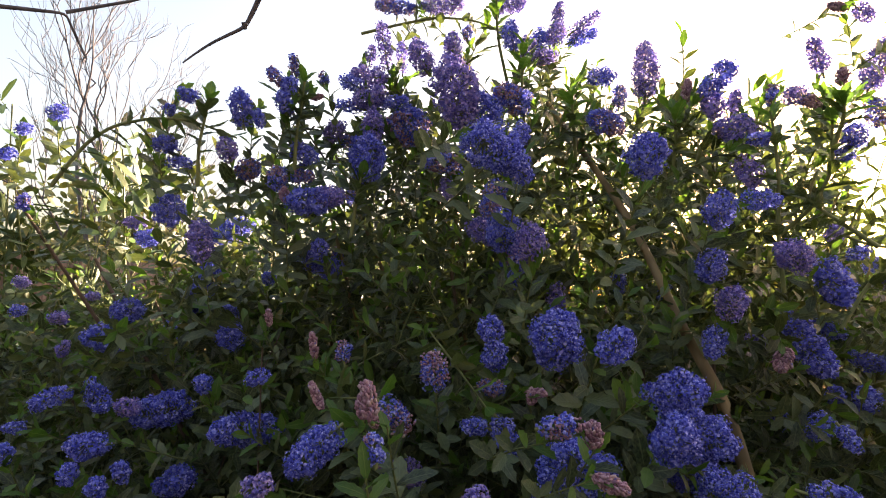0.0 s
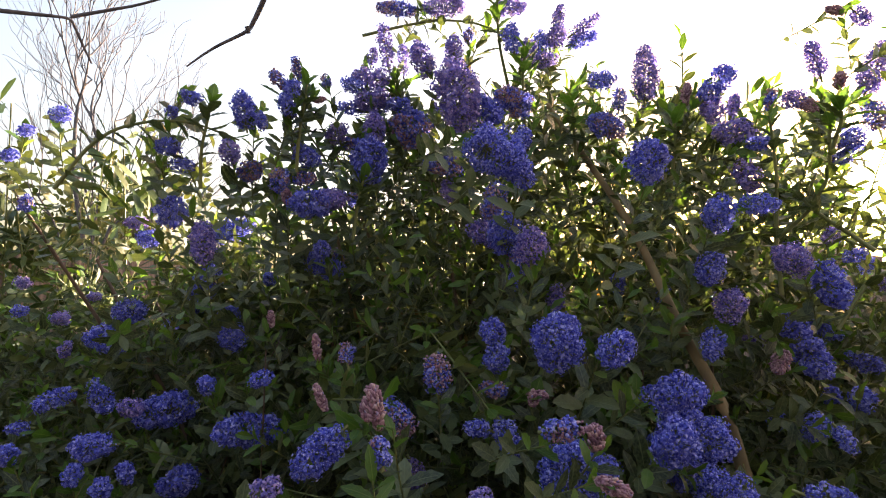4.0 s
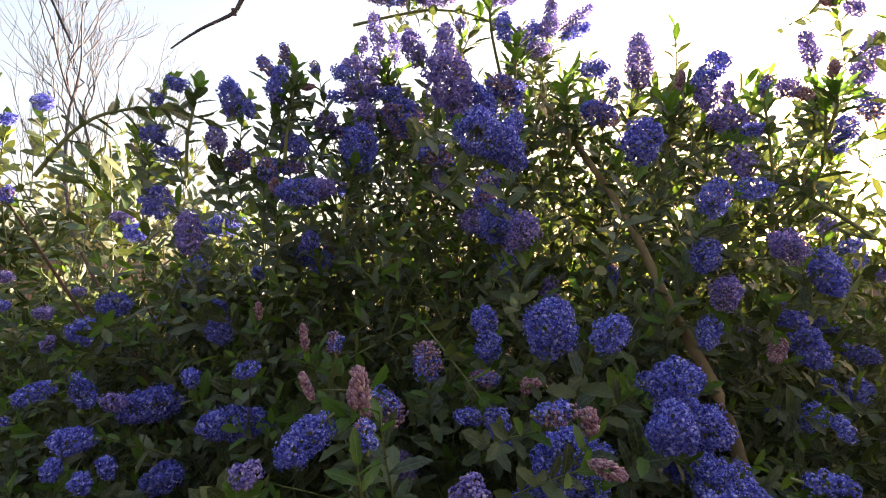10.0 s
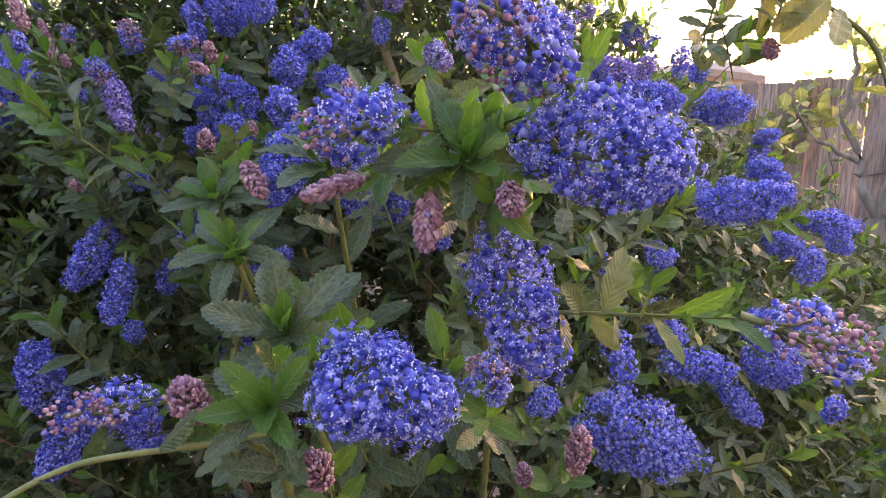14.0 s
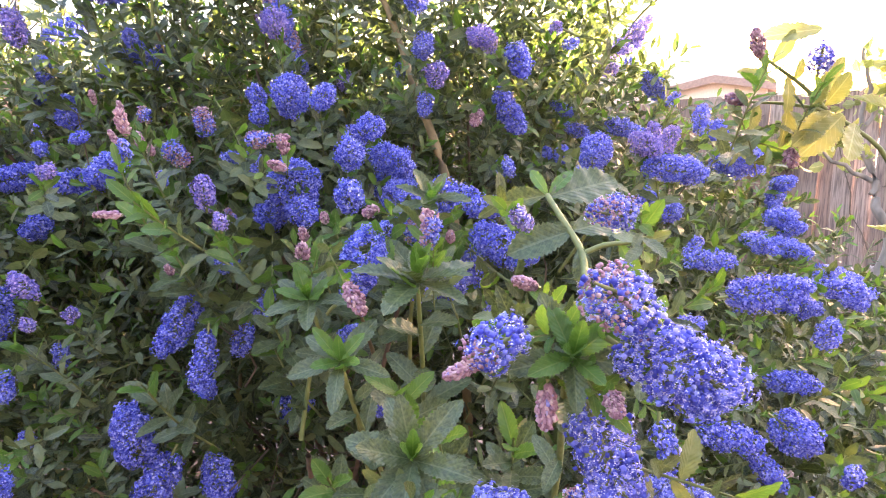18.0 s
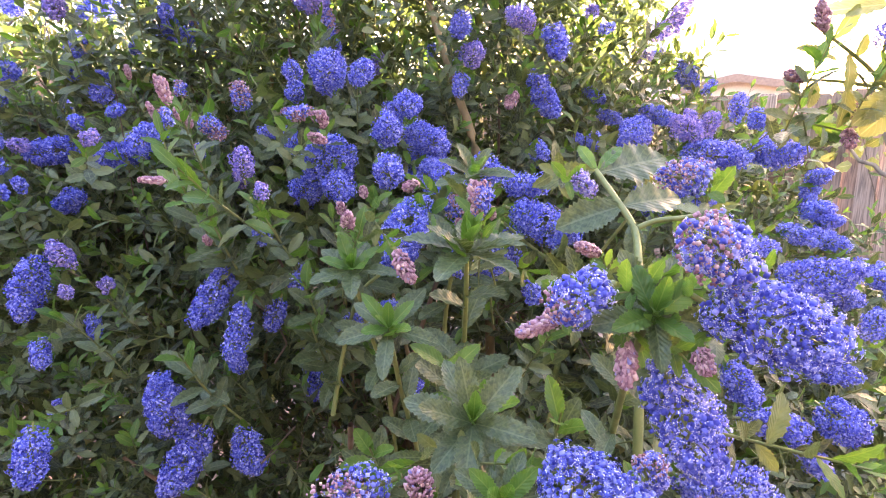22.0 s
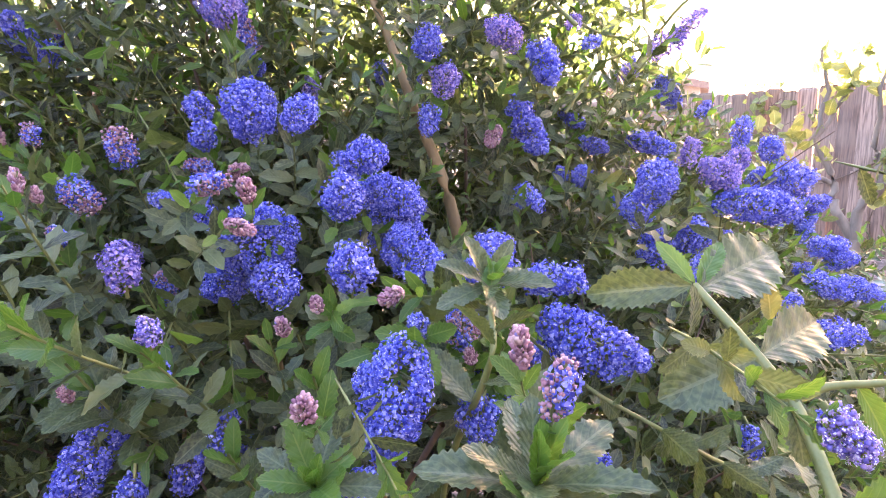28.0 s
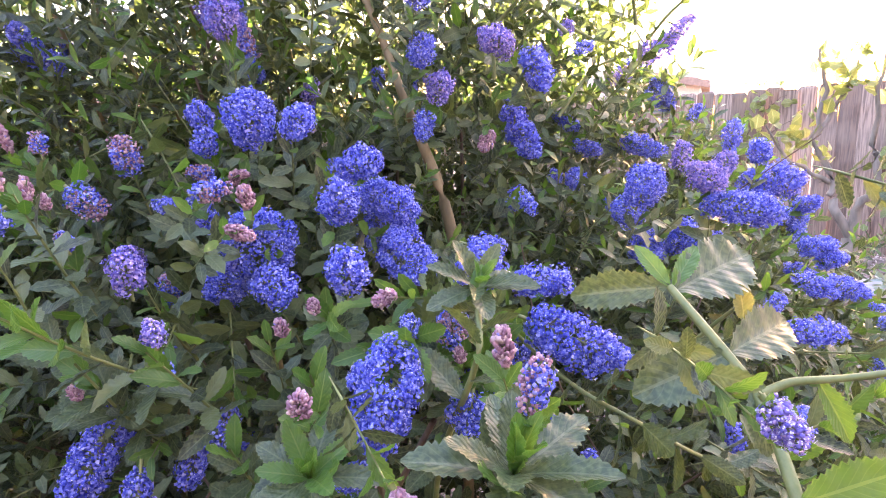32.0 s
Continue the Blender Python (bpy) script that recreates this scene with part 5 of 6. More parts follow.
wing(2.0, 4.0, 2.5, 2.7, 0.0, 0.18)
solid([(-6, 3.6, 2.45), (1.6, 3.6, 2.45), (1.6, 10.0, 2.45), (-6, 10.0, 2.45), (-4.5, 6.8, 3.7), (0.2, 6.8, 3.7)], [(0, 1, 5, 4), (1, 2, 5), (2, 3, 4, 5), (3, 0, 4), (3, 2, 1, 0)], SHINGLE, "roof", house)
solid([(-5.6, 4.0, 0), (1.3, 4.0, 0), (1.3, 9.6, 0), (-5.6, 9.6, 0), (-5.6, 4.0, 2.44), (1.3, 4.0, 2.44), (1.3, 9.6, 2.44), (-5.6, 9.6, 2.44)],
      [(0, 1, 5, 4), (1, 2, 6, 5), (2, 3, 7, 6), (3, 0, 4, 7), (4, 5, 6, 7), (3, 2, 1, 0)], STUCCO, "wall", house)

# ---- unseen dark walls, added behind and beside the camera to hold back light ----
def wall(name, x0, y0, x1, y1, high):
    return tagged(solid([(x0, y0, 0), (x1, y0, 0), (x1, y1, 0), (x0, y1, 0), (x0, y0, high), (x1, y0, high), (x1, y1, high), (x0, y1, high)],
                        [(0, 1, 5, 4), (1, 2, 6, 5), (2, 3, 7, 6), (3, 0, 4, 7), (4, 5, 6, 7), (3, 2, 1, 0)], BLOCKER_DARK, name, None), "plain dark grey unseen wall added to block light", "wall", kind="structure")


wall("block_wall_rear", -2.8, -2.8, 6.0, -2.6, 3.8)
wall("block_wall_side", -2.8, -2.59, -2.6, 1.9, 2.8)


# ---- nearest shoots, whorls and stalks of the shrub, leaf by leaf ----
FINE_LEAF = {}


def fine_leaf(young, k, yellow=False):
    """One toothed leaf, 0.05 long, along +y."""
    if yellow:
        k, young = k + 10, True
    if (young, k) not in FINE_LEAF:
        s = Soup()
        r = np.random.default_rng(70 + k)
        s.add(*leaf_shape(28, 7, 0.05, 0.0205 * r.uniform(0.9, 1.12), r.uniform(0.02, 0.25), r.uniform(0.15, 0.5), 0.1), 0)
        FINE_LEAF[(young, k)] = s.mesh("leaf", [VINE_AND_LIT if yellow else YOUNG if young else LEAF])
    return FINE_LEAF[(young, k)]


def stalk(points, r0, r1, leaves, seed, young=0.3, first=0.1, leaf=1.0, name="leafy_shoot", yellow=False):
    """A stem through the points, with leaves (share along it, length, outward direction) as pieces of their own."""
    p = np.array(points, float)
    n = 6 * (len(p) - 1) + 1
    t = np.linspace(0, len(p) - 1, n)
    path = np.stack([np.interp(t, np.arange(len(p)), p[:, k]) for k in range(3)], 1)
    for _ in range(4):
        path[1:-1] = (path[:-2] + 2 * path[1:-1] + path[2:]) / 4
    s = Soup()
    s.add(*tube(path, np.linspace(r0, r1, n), 8), 0)
    ob = part(name, s.mesh(name, [STEM]), shrub)
    r = np.random.default_rng(seed)
    tan = np.gradient(path, axis=0)
    spin = r.uniform(0, 6.28)
    for k in range(leaves):
        f = first + (1 - first) * (k + 0.7) / leaves
        i = min(n - 1, int(f * (n - 1)))
        a = tan[i] / np.linalg.norm(tan[i])
        b = frame_to(a)
        spin += 2.4 + r.normal(0, 0.2)
        lift = 1.2 - 0.8 * f ** 3 + r.normal(0, 0.12)
        out = math.cos(lift) * a + math.sin(lift) * (math.cos(spin) * b[:, 0] + math.sin(spin) * b[:, 1])
        x = np.cross(out, a)
        x /= np.linalg.norm(x)
        rot = np.stack([x, out, np.cross(x, out)], 1)
        size = leaf * r.uniform(0.75, 1.1) * (1.0 if f < 0.8 else 0.8)
        part("leaf", fine_leaf(f > 1 - 0.5 * young, k % 5, yellow), ob, "", mat4(rot, path[i], size))
    return ob


def leaf_on(ob, base, tip, young=False, slim=1.0, yellow=False, up=(0, -0.6, 0.8), k=0):
    """A single leaf from base to tip whose upper side looks along up."""
    base, tip = np.array(base, float), np.array(tip, float)
    way = tip - base
    size = np.linalg.norm(way)
    y = way / size
    x = np.cross(y, np.array(up, float))
    x /= np.linalg.norm(x)
    rot = np.stack([x * slim, y, np.cross(x, y)], 1)
    part("leaf", fine_leaf(young, k % 5, yellow), ob, "", mat4(rot, base, size / 0.05))


def whorl(centre, axis, outer, seed, stem, rings=((5, 1.35, 1.0), (4, 0.85, 0.8), (3, 0.35, 0.55)), young=2):
    """A shoot tip seen end on: rings of leaves (number, lift from the axis, size), the inner ones young and erect."""
    low = tuple(np.array(stem[0]) + np.array([0.02, 0.16, -0.32]))
    ob = stalk([low] + stem, 0.0026, 0.0016, 8, seed, 0.2, 0.35, outer / 0.05)
    r = np.random.default_rng(seed)
    b = frame_to(axis)
    c = np.array(centre, float)
    for ring, (count, lift, size) in enumerate(rings):
        turn = r.uniform(0, 6.28)
        for k in range(count):
            spin = turn + 6.283 * k / count + r.normal(0, 0.15)
            a = lift + r.normal(0, 0.12)
            out = math.cos(a) * b[:, 2] + math.sin(a) * (math.cos(spin) * b[:, 0] + math.sin(spin) * b[:, 1])
            leaf_on(ob, c + out * 0.001, c + out * outer * size * r.uniform(0.85, 1.12), ring >= 3 - young, r.uniform(0.78, 1.0), False, b[:, 2] + 0.02 * out, k + ring)
    return ob


whorl((0.262, -0.024, 1.332), (-0.1, -0.75, 0.65), 0.027, 41, [(0.300, 0.090, 1.200), (0.275, 0.020, 1.290), (0.262, -0.020, 1.331)], ((5, 1.3, 1.0), (4, 0.9, 0.9), (3, 0.3, 0.7)))
whorl((0.214, 0.142, 1.324), (0.05, -0.3, 0.95), 0.046, 43, [(0.225, 0.240, 1.180), (0.218, 0.170, 1.270), (0.214, 0.143, 1.323)], ((5, 1.4, 1.0), (4, 0.95, 0.85), (4, 0.2, 0.75)), 1)
whorl((0.199, 0.023, 1.264), (0.0, -0.6, 0.8), 0.037, 44, [(0.215, 0.130, 1.120), (0.205, 0.060, 1.200), (0.199, 0.024, 1.263)], ((6, 1.35, 1.0), (5, 0.9, 0.85), (3, 0.25, 0.6)), 1)
whorl((0.201, -0.034, 1.262), (-0.1, -0.7, 0.7), 0.025, 52, [(0.195, 0.060, 1.140), (0.2, -0.010, 1.220), (0.201, -0.033, 1.261)], ((5, 1.35, 1.0), (4, 0.85, 0.85), (3, 0.3, 0.7)))
whorl((0.160, 0.118, 1.280), (-0.1, -0.6, 0.8), 0.034, 42, [(0.188, 0.246, 1.107), (0.168, 0.156, 1.217), (0.160, 0.119, 1.279)])
whorl((0.133, 0.200, 1.300), (-0.1, -0.5, 0.85), 0.034, 53, [(0.160, 0.320, 1.150), (0.140, 0.230, 1.250), (0.133, 0.201, 1.299)])
whorl((0.238, 0.268, 1.368), (0.1, -0.5, 0.85), 0.038, 54, [(0.215, 0.300, 1.230), (0.225, 0.215, 1.345), (0.236, 0.262, 1.365)], ((6, 1.3, 1.0), (4, 0.8, 0.9), (3, 0.3, 0.6)), 1)

# the stout pale stalk with broad grey-green leaves, and its side branch
stout = stalk([(0.318, 0.085, 1.200), (0.321, 0.100, 1.295), (0.326, 0.118, 1.316), (0.337, 0.148, 1.338), (0.329, 0.176, 1.361), (0.327, 0.203, 1.376)], 0.0034, 0.0022, 0, 45)
leaf_on(stout, (0.327, 0.203, 1.376), (0.288, 0.248, 1.364), False, 0.95, up=(-0.35, -0.8, 0.5), k=1)
leaf_on(stout, (0.329, 0.200, 1.375), (0.395, 0.222, 1.386), False, 1.15, up=(-0.35, -0.8, 0.5), k=2)
leaf_on(stout, (0.328, 0.202, 1.376), (0.352, 0.214, 1.396), True, 0.8, up=(-0.35, -0.8, 0.5), k=3)
leaf_on(stout, (0.327, 0.203, 1.376), (0.318, 0.222, 1.398), True, 0.8, up=(-0.35, -0.8, 0.5), k=0)
leaf_on(stout, (0.333, 0.165, 1.352), (0.284, 0.164, 1.339), False, 1.15, up=(-0.35, -0.8, 0.5), k=4)
leaf_on(stout, (0.333, 0.165, 1.352), (0.392, 0.182, 1.360), False, 1.1, up=(-0.35, -0.8, 0.5), k=1)
leaf_on(stout, (0.330, 0.172, 1.358), (0.303, 0.176, 1.333), False, 1.1, up=(-0.35, -0.8, 0.5), k=2)
leaf_on(stout, (0.335, 0.150, 1.342), (0.330, 0.132, 1.318), False, 1.1, up=(-0.35, -0.8, 0.5), k=0)
leaf_on(stout, (0.324, 0.112, 1.310), (0.290, 0.110, 1.294), False, 1.2, up=(-0.35, -0.8, 0.5), k=3)
leaf_on(stout, (0.324, 0.112, 1.310), (0.362, 0.100, 1.326), True, 1.0, up=(-0.35, -0.8, 0.5), k=2)
side = stalk([(0.337, 0.148, 1.338), (0.350, 0.146, 1.344), (0.369, 0.136, 1.347), (0.385, 0.118, 1.357)], 0.0022, 0.0015, 0, 46)
leaf_on(side, (0.369, 0.136, 1.347), (0.392, 0.150, 1.330), True, 1.0, up=(-0.35, -0.8, 0.5), k=2)
leaf_on(side, (0.360, 0.141, 1.346), (0.372, 0.128, 1.318), True, 0.9, up=(-0.35, -0.8, 0.5), k=1)
curled = stalk([(0.355, 0.250, 1.300), (0.372, 0.220, 1.345), (0.378, 0.205, 1.362)], 0.0016, 0.001, 0, 55)
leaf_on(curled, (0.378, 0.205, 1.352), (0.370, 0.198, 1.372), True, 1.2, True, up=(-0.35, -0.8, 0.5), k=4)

# branch of large yellow-green leaves beside the path, the sunlight put into their colour
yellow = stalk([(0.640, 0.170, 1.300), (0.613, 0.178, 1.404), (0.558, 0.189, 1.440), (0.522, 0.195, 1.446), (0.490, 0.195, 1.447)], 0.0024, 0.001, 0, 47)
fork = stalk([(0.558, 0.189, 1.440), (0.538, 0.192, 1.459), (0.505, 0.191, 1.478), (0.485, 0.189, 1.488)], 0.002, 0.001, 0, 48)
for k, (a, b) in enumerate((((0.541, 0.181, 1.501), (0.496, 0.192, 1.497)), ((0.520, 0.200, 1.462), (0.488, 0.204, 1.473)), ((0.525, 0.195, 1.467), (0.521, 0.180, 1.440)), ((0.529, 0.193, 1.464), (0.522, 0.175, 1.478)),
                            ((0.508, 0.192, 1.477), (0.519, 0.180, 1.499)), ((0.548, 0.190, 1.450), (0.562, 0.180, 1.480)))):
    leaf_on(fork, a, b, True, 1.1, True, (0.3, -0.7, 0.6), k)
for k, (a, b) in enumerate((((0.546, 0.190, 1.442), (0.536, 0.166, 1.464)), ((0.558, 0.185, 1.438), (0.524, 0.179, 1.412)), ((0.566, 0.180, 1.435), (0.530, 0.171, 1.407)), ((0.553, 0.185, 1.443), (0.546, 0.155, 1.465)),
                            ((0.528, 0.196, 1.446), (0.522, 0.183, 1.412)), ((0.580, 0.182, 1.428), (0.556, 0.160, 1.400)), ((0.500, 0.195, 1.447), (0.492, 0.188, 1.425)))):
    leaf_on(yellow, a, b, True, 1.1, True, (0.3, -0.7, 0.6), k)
# taller shoot beside it, its leaves given the same sunlit yellow
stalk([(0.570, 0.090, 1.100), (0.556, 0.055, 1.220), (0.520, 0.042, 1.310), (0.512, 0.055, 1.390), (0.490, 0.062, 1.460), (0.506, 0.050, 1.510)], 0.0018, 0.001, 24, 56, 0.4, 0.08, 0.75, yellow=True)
stalk([(0.279, 0.344, 1.319), (0.298, 0.255, 1.298), (0.330, 0.224, 1.283), (0.359, 0.216, 1.264), (0.400, 0.222, 1.241)], 0.0015, 0.0011, 16, 49, 0.1, 0.1, 0.7)
stalk([(0.115, -0.045, 1.236), (0.133, -0.033, 1.244), (0.145, -0.026, 1.246), (0.181, -0.014, 1.241), (0.199, 0.0, 1.236)], 0.0008, 0.0012, 6, 50, 0.3, 0.05, 0.5)
stalk([(0.101, 0.317, 1.116), (0.112, 0.325, 1.177), (0.131, 0.311, 1.254), (0.182, 0.261, 1.299)], 0.0026, 0.0016, 14, 51, 0.3, 0.1, 0.7)
stalk([(0.236, 0.244, 1.091), (0.216, 0.174, 1.166), (0.206, 0.129, 1.231)], 0.0015, 0.0009, 13, 60, 0.3, 0.3, 0.78)
stalk([(0.244, 0.187, 1.076), (0.224, 0.117, 1.151), (0.214, 0.072, 1.216)], 0.0015, 0.0009, 13, 61, 0.3, 0.3, 0.78)
stalk([(0.175, 0.252, 1.045), (0.155, 0.182, 1.120), (0.145, 0.137, 1.185)], 0.0015, 0.0009, 13, 62, 0.3, 0.3, 0.78)
stalk([(0.304, 0.224, 1.079), (0.284, 0.154, 1.154), (0.274, 0.109, 1.219)], 0.0015, 0.0009, 13, 63, 0.3, 0.3, 0.78)
stalk([(0.111, 0.430, 1.082), (0.091, 0.360, 1.157), (0.081, 0.315, 1.222)], 0.0015, 0.0009, 13, 64, 0.3, 0.3, 0.78)
stalk([(-0.009, 0.411, 1.059), (-0.029, 0.341, 1.134), (-0.039, 0.296, 1.199)], 0.0015, 0.0009, 13, 65, 0.3, 0.3, 0.78)
stalk([(0.228, 0.244, 1.115), (0.208, 0.174, 1.190), (0.198, 0.129, 1.255)], 0.0015, 0.0009, 13, 66, 0.3, 0.3, 0.78)
stalk([(0.249, 0.198, 1.104), (0.229, 0.128, 1.179), (0.219, 0.083, 1.244)], 0.0015, 0.0009, 13, 67, 0.3, 0.3, 0.78)
stalk([(0.111, 0.409, 1.128), (0.091, 0.339, 1.203), (0.081, 0.294, 1.268)], 0.0015, 0.0009, 13, 68, 0.3, 0.3, 0.78)
stalk([(0.164, 0.414, 1.169), (0.144, 0.344, 1.244), (0.134, 0.299, 1.309)], 0.0015, 0.0009, 13, 69, 0.3, 0.3, 0.78)
stalk([(0.050, 0.536, 1.191), (0.030, 0.466, 1.266), (0.020, 0.421, 1.331)], 0.0015, 0.0009, 13, 70, 0.3, 0.3, 0.78)
stalk([(0.022, 0.437, 1.186), (0.002, 0.367, 1.261), (-0.008, 0.322, 1.326)], 0.0015, 0.0009, 13, 71, 0.3, 0.3, 0.78)
stalk([(0.220, 0.516, 1.111), (0.200, 0.446, 1.186), (0.190, 0.401, 1.251)], 0.0015, 0.0009, 13, 72, 0.3, 0.3, 0.78)
stalk([(-0.002, 0.438, 1.219), (-0.022, 0.368, 1.294), (-0.032, 0.323, 1.359)], 0.0015, 0.0009, 13, 73, 0.3, 0.3, 0.78)
stalk([(0.291, 0.418, 1.175), (0.271, 0.348, 1.250), (0.261, 0.303, 1.315)], 0.0015, 0.0009, 13, 74, 0.3, 0.3, 0.78)
stalk([(-0.432, 0.584, 1.641), (-0.403, 0.591, 1.692), (-0.378, 0.599, 1.716), (-0.342, 0.614, 1.731), (-0.304, 0.632, 1.735), (-0.258, 0.658, 1.721)], 0.0024, 0.0012, 24, 75, 0.15, 0.05, 0.62)
stalk([(0.352, 0.558, 1.522), (0.348, 0.555, 1.580), (0.347, 0.544, 1.638), (0.339, 0.534, 1.688), (0.334, 0.530, 1.707)], 0.0024, 0.0012, 16, 76, 0.3, 0.2, 0.62)
stalk([(0.359, 0.572, 1.583), (0.383, 0.551, 1.609), (0.396, 0.533, 1.646), (0.392, 0.526, 1.679), (0.391, 0.517, 1.705)], 0.0024, 0.0012, 18, 77, 0.3, 0.2, 0.66)
stalk([(0.415, 0.509, 1.563), (0.394, 0.522, 1.587), (0.376, 0.532, 1.606), (0.359, 0.538, 1.630)], 0.0024, 0.0012, 16, 78, 0.1, 0.2, 0.66)
stalk([(0.114, 0.682, 1.702), (0.102, 0.665, 1.757), (0.099, 0.644, 1.807), (0.101, 0.630, 1.833)], 0.0024, 0.0012, 18, 79, 0.9, 0.35, 0.62)
stalk([(0.092, 0.727, 1.822), (0.078, 0.705, 1.869), (0.073, 0.689, 1.901), (0.072, 0.667, 1.936)], 0.0024, 0.0012, 14, 80, 0.9, 0.3, 0.62)
stalk([(-0.117, 0.739, 1.904), (-0.069, 0.738, 1.916), (-0.011, 0.735, 1.927), (0.046, 0.736, 1.924), (0.095, 0.741, 1.905)], 0.0024, 0.0012, 20, 81, 0.4, 0.2, 0.6)
stalk([(0.395, 0.528, 1.668), (0.399, 0.514, 1.698), (0.394, 0.510, 1.717)], 0.0024, 0.0012, 12, 82, 0.9, 0.3, 0.62)
stalk([(-0.181, 0.642, 1.676), (-0.176, 0.629, 1.722), (-0.168, 0.620, 1.753), (-0.162, 0.608, 1.783)], 0.0024, 0.0012, 16, 83, 0.4, 0.3, 0.62)
stalk([(-0.111, 0.644, 1.593), (-0.104, 0.636, 1.640), (-0.097, 0.631, 1.666)], 0.0024, 0.0012, 14, 84, 0.4, 0.3, 0.62)
stalk([(0.271, 0.627, 1.652), (0.273, 0.610, 1.708), (0.268, 0.601, 1.739)], 0.0024, 0.0012, 14, 85, 0.7, 0.3, 0.62)
stalk([(0.165, 0.652, 1.693), (0.159, 0.636, 1.745), (0.156, 0.627, 1.770)], 0.0024, 0.0012, 14, 86, 0.9, 0.3, 0.62)
stalk([(-0.295, 0.638, 1.654), (-0.292, 0.627, 1.700), (-0.281, 0.619, 1.739), (-0.276, 0.613, 1.757)], 0.0024, 0.0012, 16, 87, 0.3, 0.3, 0.62)
stalk([(0.54, 0.72, 1.42), (0.57, 0.65, 1.54), (0.61, 0.61, 1.615), (0.66, 0.575, 1.65), (0.705, 0.55, 1.69), (0.702, 0.542, 1.758), (0.711, 0.530, 1.819), (0.731, 0.519, 1.860)], 0.0026, 0.0012, 32, 88, 0.5, 0.08, 0.6)
stalk([(0.722, 0.543, 1.666), (0.677, 0.569, 1.732), (0.631, 0.590, 1.741), (0.600, 0.610, 1.730)], 0.0024, 0.0012, 18, 89, 0.3, 0.1, 0.6)
stalk([(0.562, 0.613, 1.594), (0.533, 0.594, 1.694), (0.534, 0.603, 1.806), (0.553, 0.586, 1.888)], 0.0024, 0.0012, 20, 90, 0.6, 0.1, 0.6)
stalk([(0.472, 0.645, 1.483), (0.520, 0.648, 1.547), (0.565, 0.642, 1.561), (0.599, 0.619, 1.565), (0.615, 0.603, 1.583)], 0.0024, 0.0012, 20, 91, 0.3, 0.1, 0.55)
stalk([(0.491, 0.675, 1.608), (0.536, 0.679, 1.588), (0.585, 0.674, 1.581), (0.607, 0.665, 1.551)], 0.0024, 0.0012, 16, 92, 0.2, 0.1, 0.55)

# ---- leafless tree overhead: its trunk stands beside the path, twigs hang over it ----
overhead = thing("overhanging_tree", "leafless tree whose bare twigs hang overhead", "tree", (0, 0, 0))


def bough(points, r0, r1, name="branch"):
    p = np.array(points, float)
    n = 5 * (len(p) - 1) + 1
    t = np.linspace(0, len(p) - 1, n)
    path = np.stack([np.interp(t, np.arange(len(p)), p[:, k]) for k in range(3)], 1)
    for _ in range(2):
        path[1:-1] = (path[:-2] + 2 * path[1:-1] + path[2:]) / 4
    s = Soup()
    s.add(*tube(path, np.linspace(r0, r1, n) * (0.8 if r0 < 0.02 else 1.0), 8), 0)
    return part(name, s.mesh(name, [GREYBARK if r0 > 0.02 else BAREWOOD]), overhead)


bough([(-1.7, 0.5, 0.0), (-1.66, 0.52, 1.2), (-1.5, 0.5, 2.3)], 0.07, 0.045, "trunk")
bough([(-1.5, 0.5, 2.28), (-0.9, 0.5, 2.45), (-0.3, 0.52, 2.4), (0.2, 0.5, 2.35)], 0.035, 0.012)
bough([(-0.9, 0.5, 2.44), (-0.75, 0.44, 2.05), (-0.411, 0.395, 1.744), (-0.376, 0.421, 1.755)], 0.006, 0.0026, "twig")
bough([(-0.376, 0.421, 1.755), (-0.352, 0.438, 1.761), (-0.334, 0.450, 1.765), (-0.332, 0.457, 1.755)], 0.0026, 0.001, "twig")
bough([(-0.332, 0.457, 1.755), (-0.330, 0.465, 1.744), (-0.327, 0.472, 1.733)], 0.0016, 0.001, "twig")
bough([(-0.334, 0.450, 1.766), (-0.309, 0.460, 1.778), (-0.286, 0.468, 1.788), (-0.243, 0.479, 1.810)], 0.0022, 0.0012, "twig")
bough([(-0.3, 0.52, 2.4), (-0.2, 0.5, 2.05), (-0.168, 0.492, 1.839), (-0.186, 0.505, 1.807), (-0.197, 0.511, 1.790)], 0.005, 0.0026, "twig")
bough([(-0.197, 0.511, 1.790), (-0.203, 0.512, 1.785), (-0.228, 0.509, 1.770), (-0.243, 0.508, 1.759), (-0.257, 0.507, 1.747)], 0.0026, 0.001, "twig")
bough([(-0.200, 0.510, 1.791), (-0.199, 0.513, 1.785)], 0.0032, 0.0022, "bud")


# ---- weeds and grey-leaved plants ----
SIDE_SHOOTS = {}


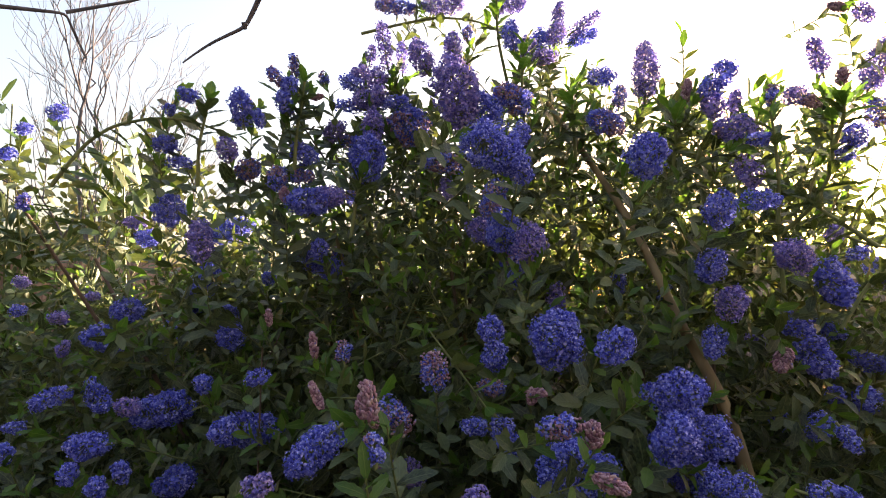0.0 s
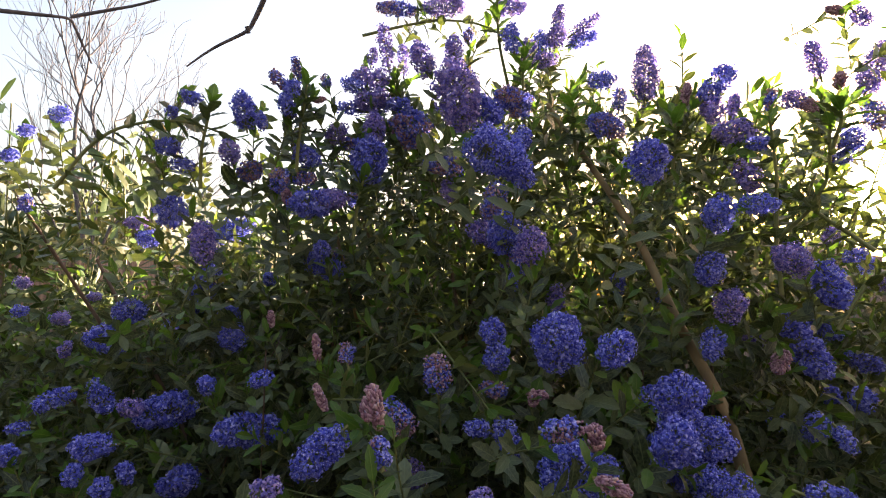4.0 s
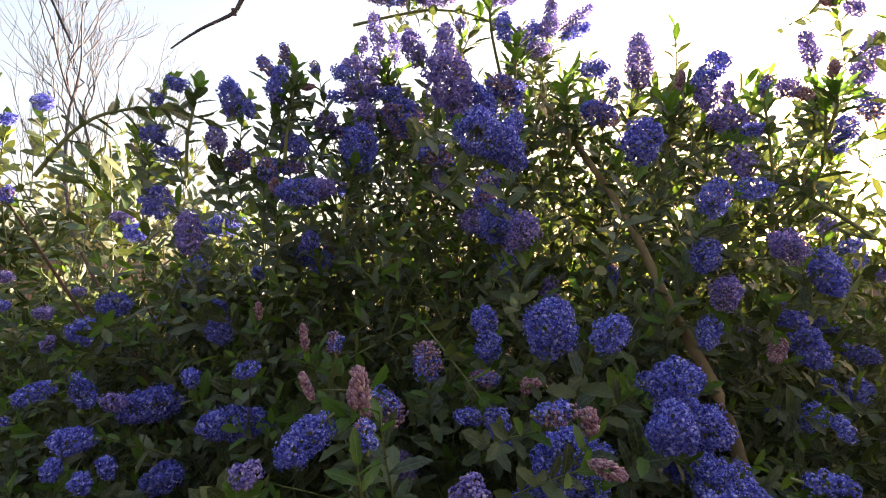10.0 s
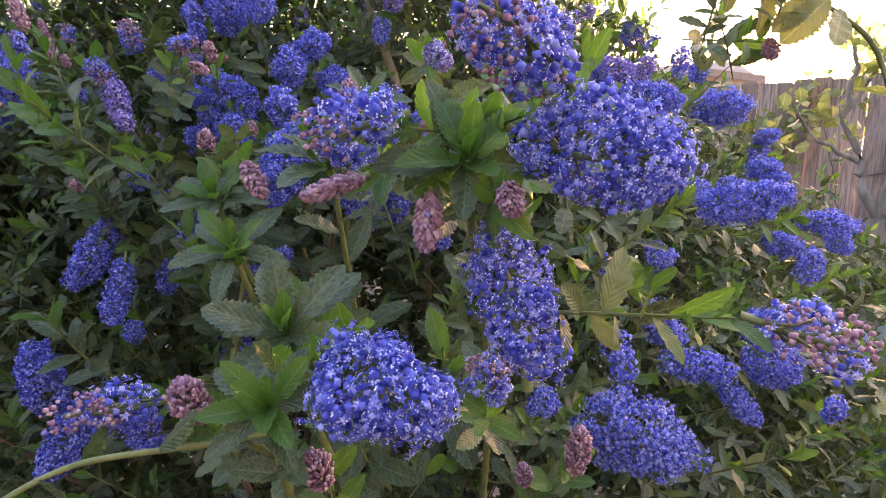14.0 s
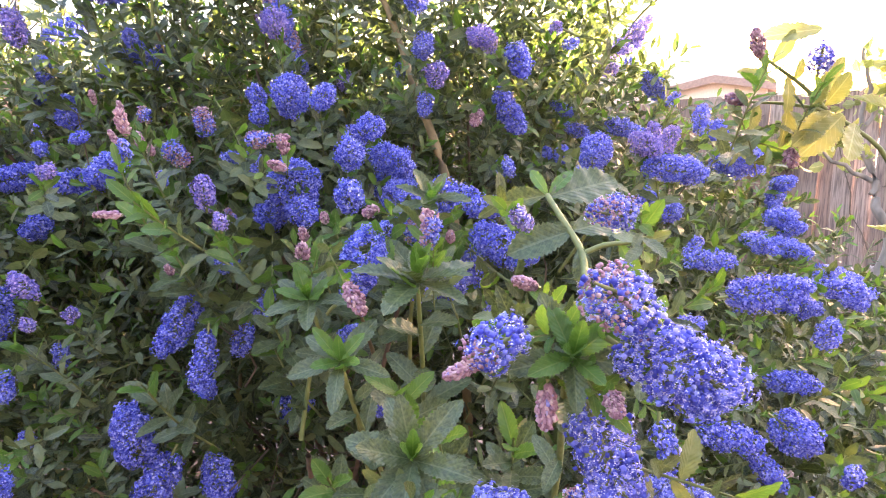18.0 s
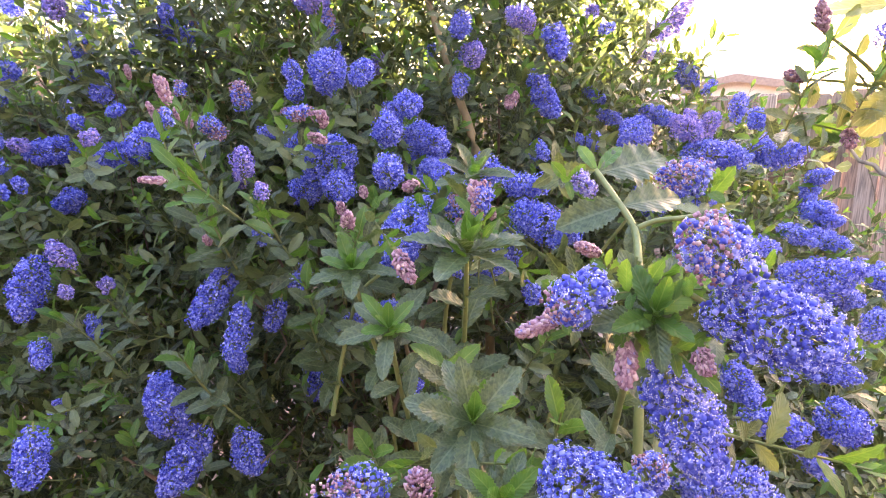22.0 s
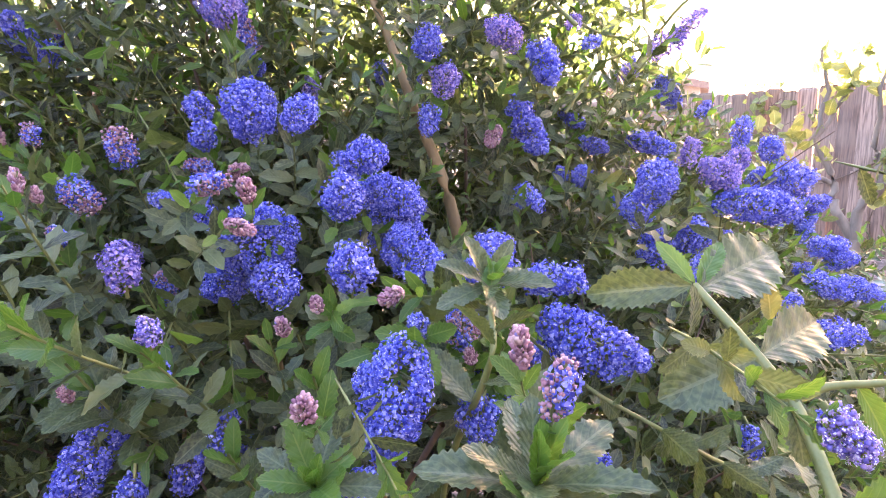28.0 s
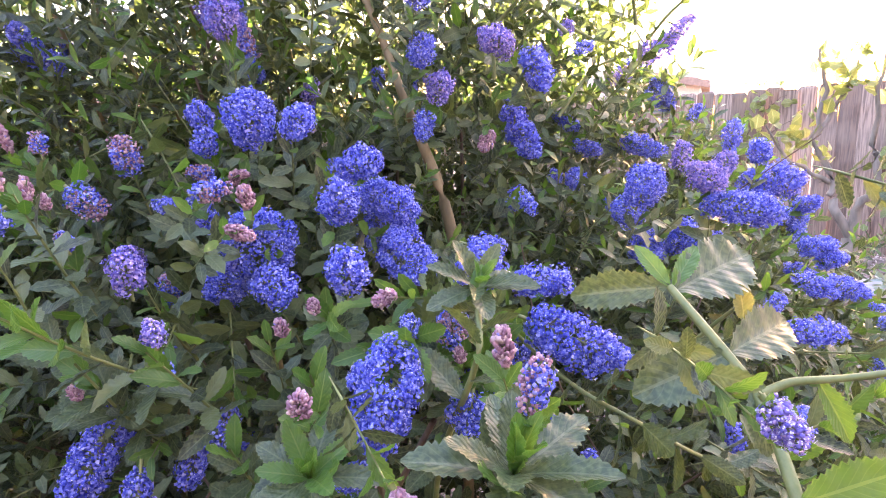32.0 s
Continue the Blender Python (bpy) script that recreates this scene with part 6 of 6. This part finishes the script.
def weed(name, label, place, high, seed, material, leaf, slim, stems, lean=0.12, group="weeds beside the fence"):
    r = np.random.default_rng(seed)
    plant = thing(name, label, "plant", place, group)
    key = (leaf, slim)
    if key not in SIDE_SHOOTS:
        SIDE_SHOOTS[key] = []
        for k in range(10):
            side = Soup()
            shoot(side, r, leaf * r.uniform(1.2, 2.4), 7, leaf, 3, 3, 3, 0.0, 1.0, 0.3, 0.1, slim)
            SIDE_SHOOTS[key].append(side.packed())
    for k in range(stems):
        top = np.array([r.normal(0, lean * high), r.normal(0, lean * high), high * r.uniform(0.75, 1.05)])
        path = bend((r.normal(0, 0.02), r.normal(0, 0.02), 0), top, (r.normal(0, 0.04), r.normal(0, 0.04), 0), 7, r)
        s = Soup()
        s.add(*tube(path, np.linspace(0.005, 0.0015, 7), 6), 0)
        stem = part("stem", s.mesh("stem", [STEM]), plant)
        leaves = Soup()
        for j in range(28):
            f = r.uniform(0.3, 1.0)
            i = f * 6
            at = path[int(i)] * (1 - i % 1) + path[min(6, int(i) + 1)] * (i % 1)
            way = np.array([r.normal(0, 0.7), r.normal(0, 0.7), r.uniform(0.1, 1.0)])
            v, q, uv, m = SIDE_SHOOTS[key][r.integers(10)]
            leaves.add(moved(v, frame_to(way, r.uniform(0, 6.28)), at), q, uv, m)
        tagged(part("foliage", leaves.mesh("foliage", [material, material, STEM]), stem), kind="stuff")
    return plant


WEEDS = np.random.default_rng(89)
for k in range(32):
    x = -2.0 + 1.6 * (k + 0.5) / 32
    y = WEEDS.uniform(1.05, 2.15) if x < -0.7 else WEEDS.uniform(1.45, 2.15)
    weed("tall_weed", "tall yellow-green weed with narrow leaves in sun", (x, y, 0), WEEDS.uniform(1.45, 2.0), 90 + k, WEED, 0.056, 0.28, 4)
for k, (x, y, h) in enumerate(((1.3, 1.3, 1.05), (1.05, 1.0, 1.0), (1.6, 1.6, 1.1), (1.9, 1.3, 0.95), (1.45, 0.85, 0.9), (0.85, 1.5, 1.15), (1.15, 1.75, 1.1), (2.2, 1.9, 1.0))):
    weed("low_bush", "low grey-green bush with fine narrow leaves", (x, y, 0), h, 110 + k, SILVER if k % 3 == 0 else LEAF, 0.045, 0.24, 6, 0.2, "low bushes by the fence")


def rosette(place, high, seed):
    r = np.random.default_rng(seed)
    plant = thing("silver_leaf_plant", "tall plant with broad silvery grey leaves", "plant", place, "grey-leaved plants")
    s = Soup()
    s.add(*tube(bend((0, 0, 0), (0.02, 0, high), (0.02, 0.02, 0), 6, r), np.linspace(0.014, 0.006, 6), 8), 0)
    part("stem", s.mesh("stem", [STEM]), plant)
    for k in range(22):
        f = 0.35 + 0.65 * k / 22
        a = k * 2.4
        size = 0.24 * (1.15 - 0.6 * f)
        out = np.array([math.cos(a), math.sin(a), 0.25 + 0.9 * f ** 3])
        rot = frame_to(out)
        rot = np.stack([rot[:, 0], rot[:, 2], -rot[:, 1]], 1)
        if rot[2, 2] < 0:
            rot[:, 0], rot[:, 2] = -rot[:, 0], -rot[:, 2]
        ls = Soup()
        ls.add(*leaf_shape(10, 5, size, size * 0.36, r.uniform(0.1, 0.35), 0.25), 0)
        part("leaf", ls.mesh("leaf", [SILVER]), plant, "", mat4(rot, (0.02 * f, 0, high * f)))
    return plant


rosette((-0.98, 1.12, 0), 1.4, 131)
rosette((-1.15, 1.0, 0), 1.3, 132)
rosette((1.1, 0.62, 0), 0.95, 133)

# ---- stones on the mound ----
def boulder(place, size, seed):
    r = np.random.default_rng(seed)
    bm = bmesh.new()
    bmesh.ops.create_icosphere(bm, subdivisions=3, radius=1)
    off = Vector(r.uniform(0, 20, 3))
    for v in bm.verts:
        v.co *= 1 + 0.28 * noise.noise(v.co * 1.3 + off) + 0.07 * noise.noise(v.co * 4 + off)
        v.co = Vector((v.co.x * size[0], v.co.y * size[1], v.co.z * size[2]))
    me = bpy.data.meshes.new("garden_stone")
    bm.to_mesh(me)
    bm.free()
    me.materials.append(STONE)
    ob = new("garden_stone", me)
    ob.location = place
    return tagged(ob, "rough grey garden stone on mulch", "stone", "stones on the mound")


for k, (x, y, sz) in enumerate(((3.6, 2.6, 0.16), (3.85, 2.35, 0.2), (4.15, 2.2, 0.14), (3.4, 2.9, 0.12), (3.5, 2.25, 0.1))):
    boulder((x, y, ground_height(x, y) + sz * 0.3), (sz, sz * 0.8, sz * 0.6), 140 + k)
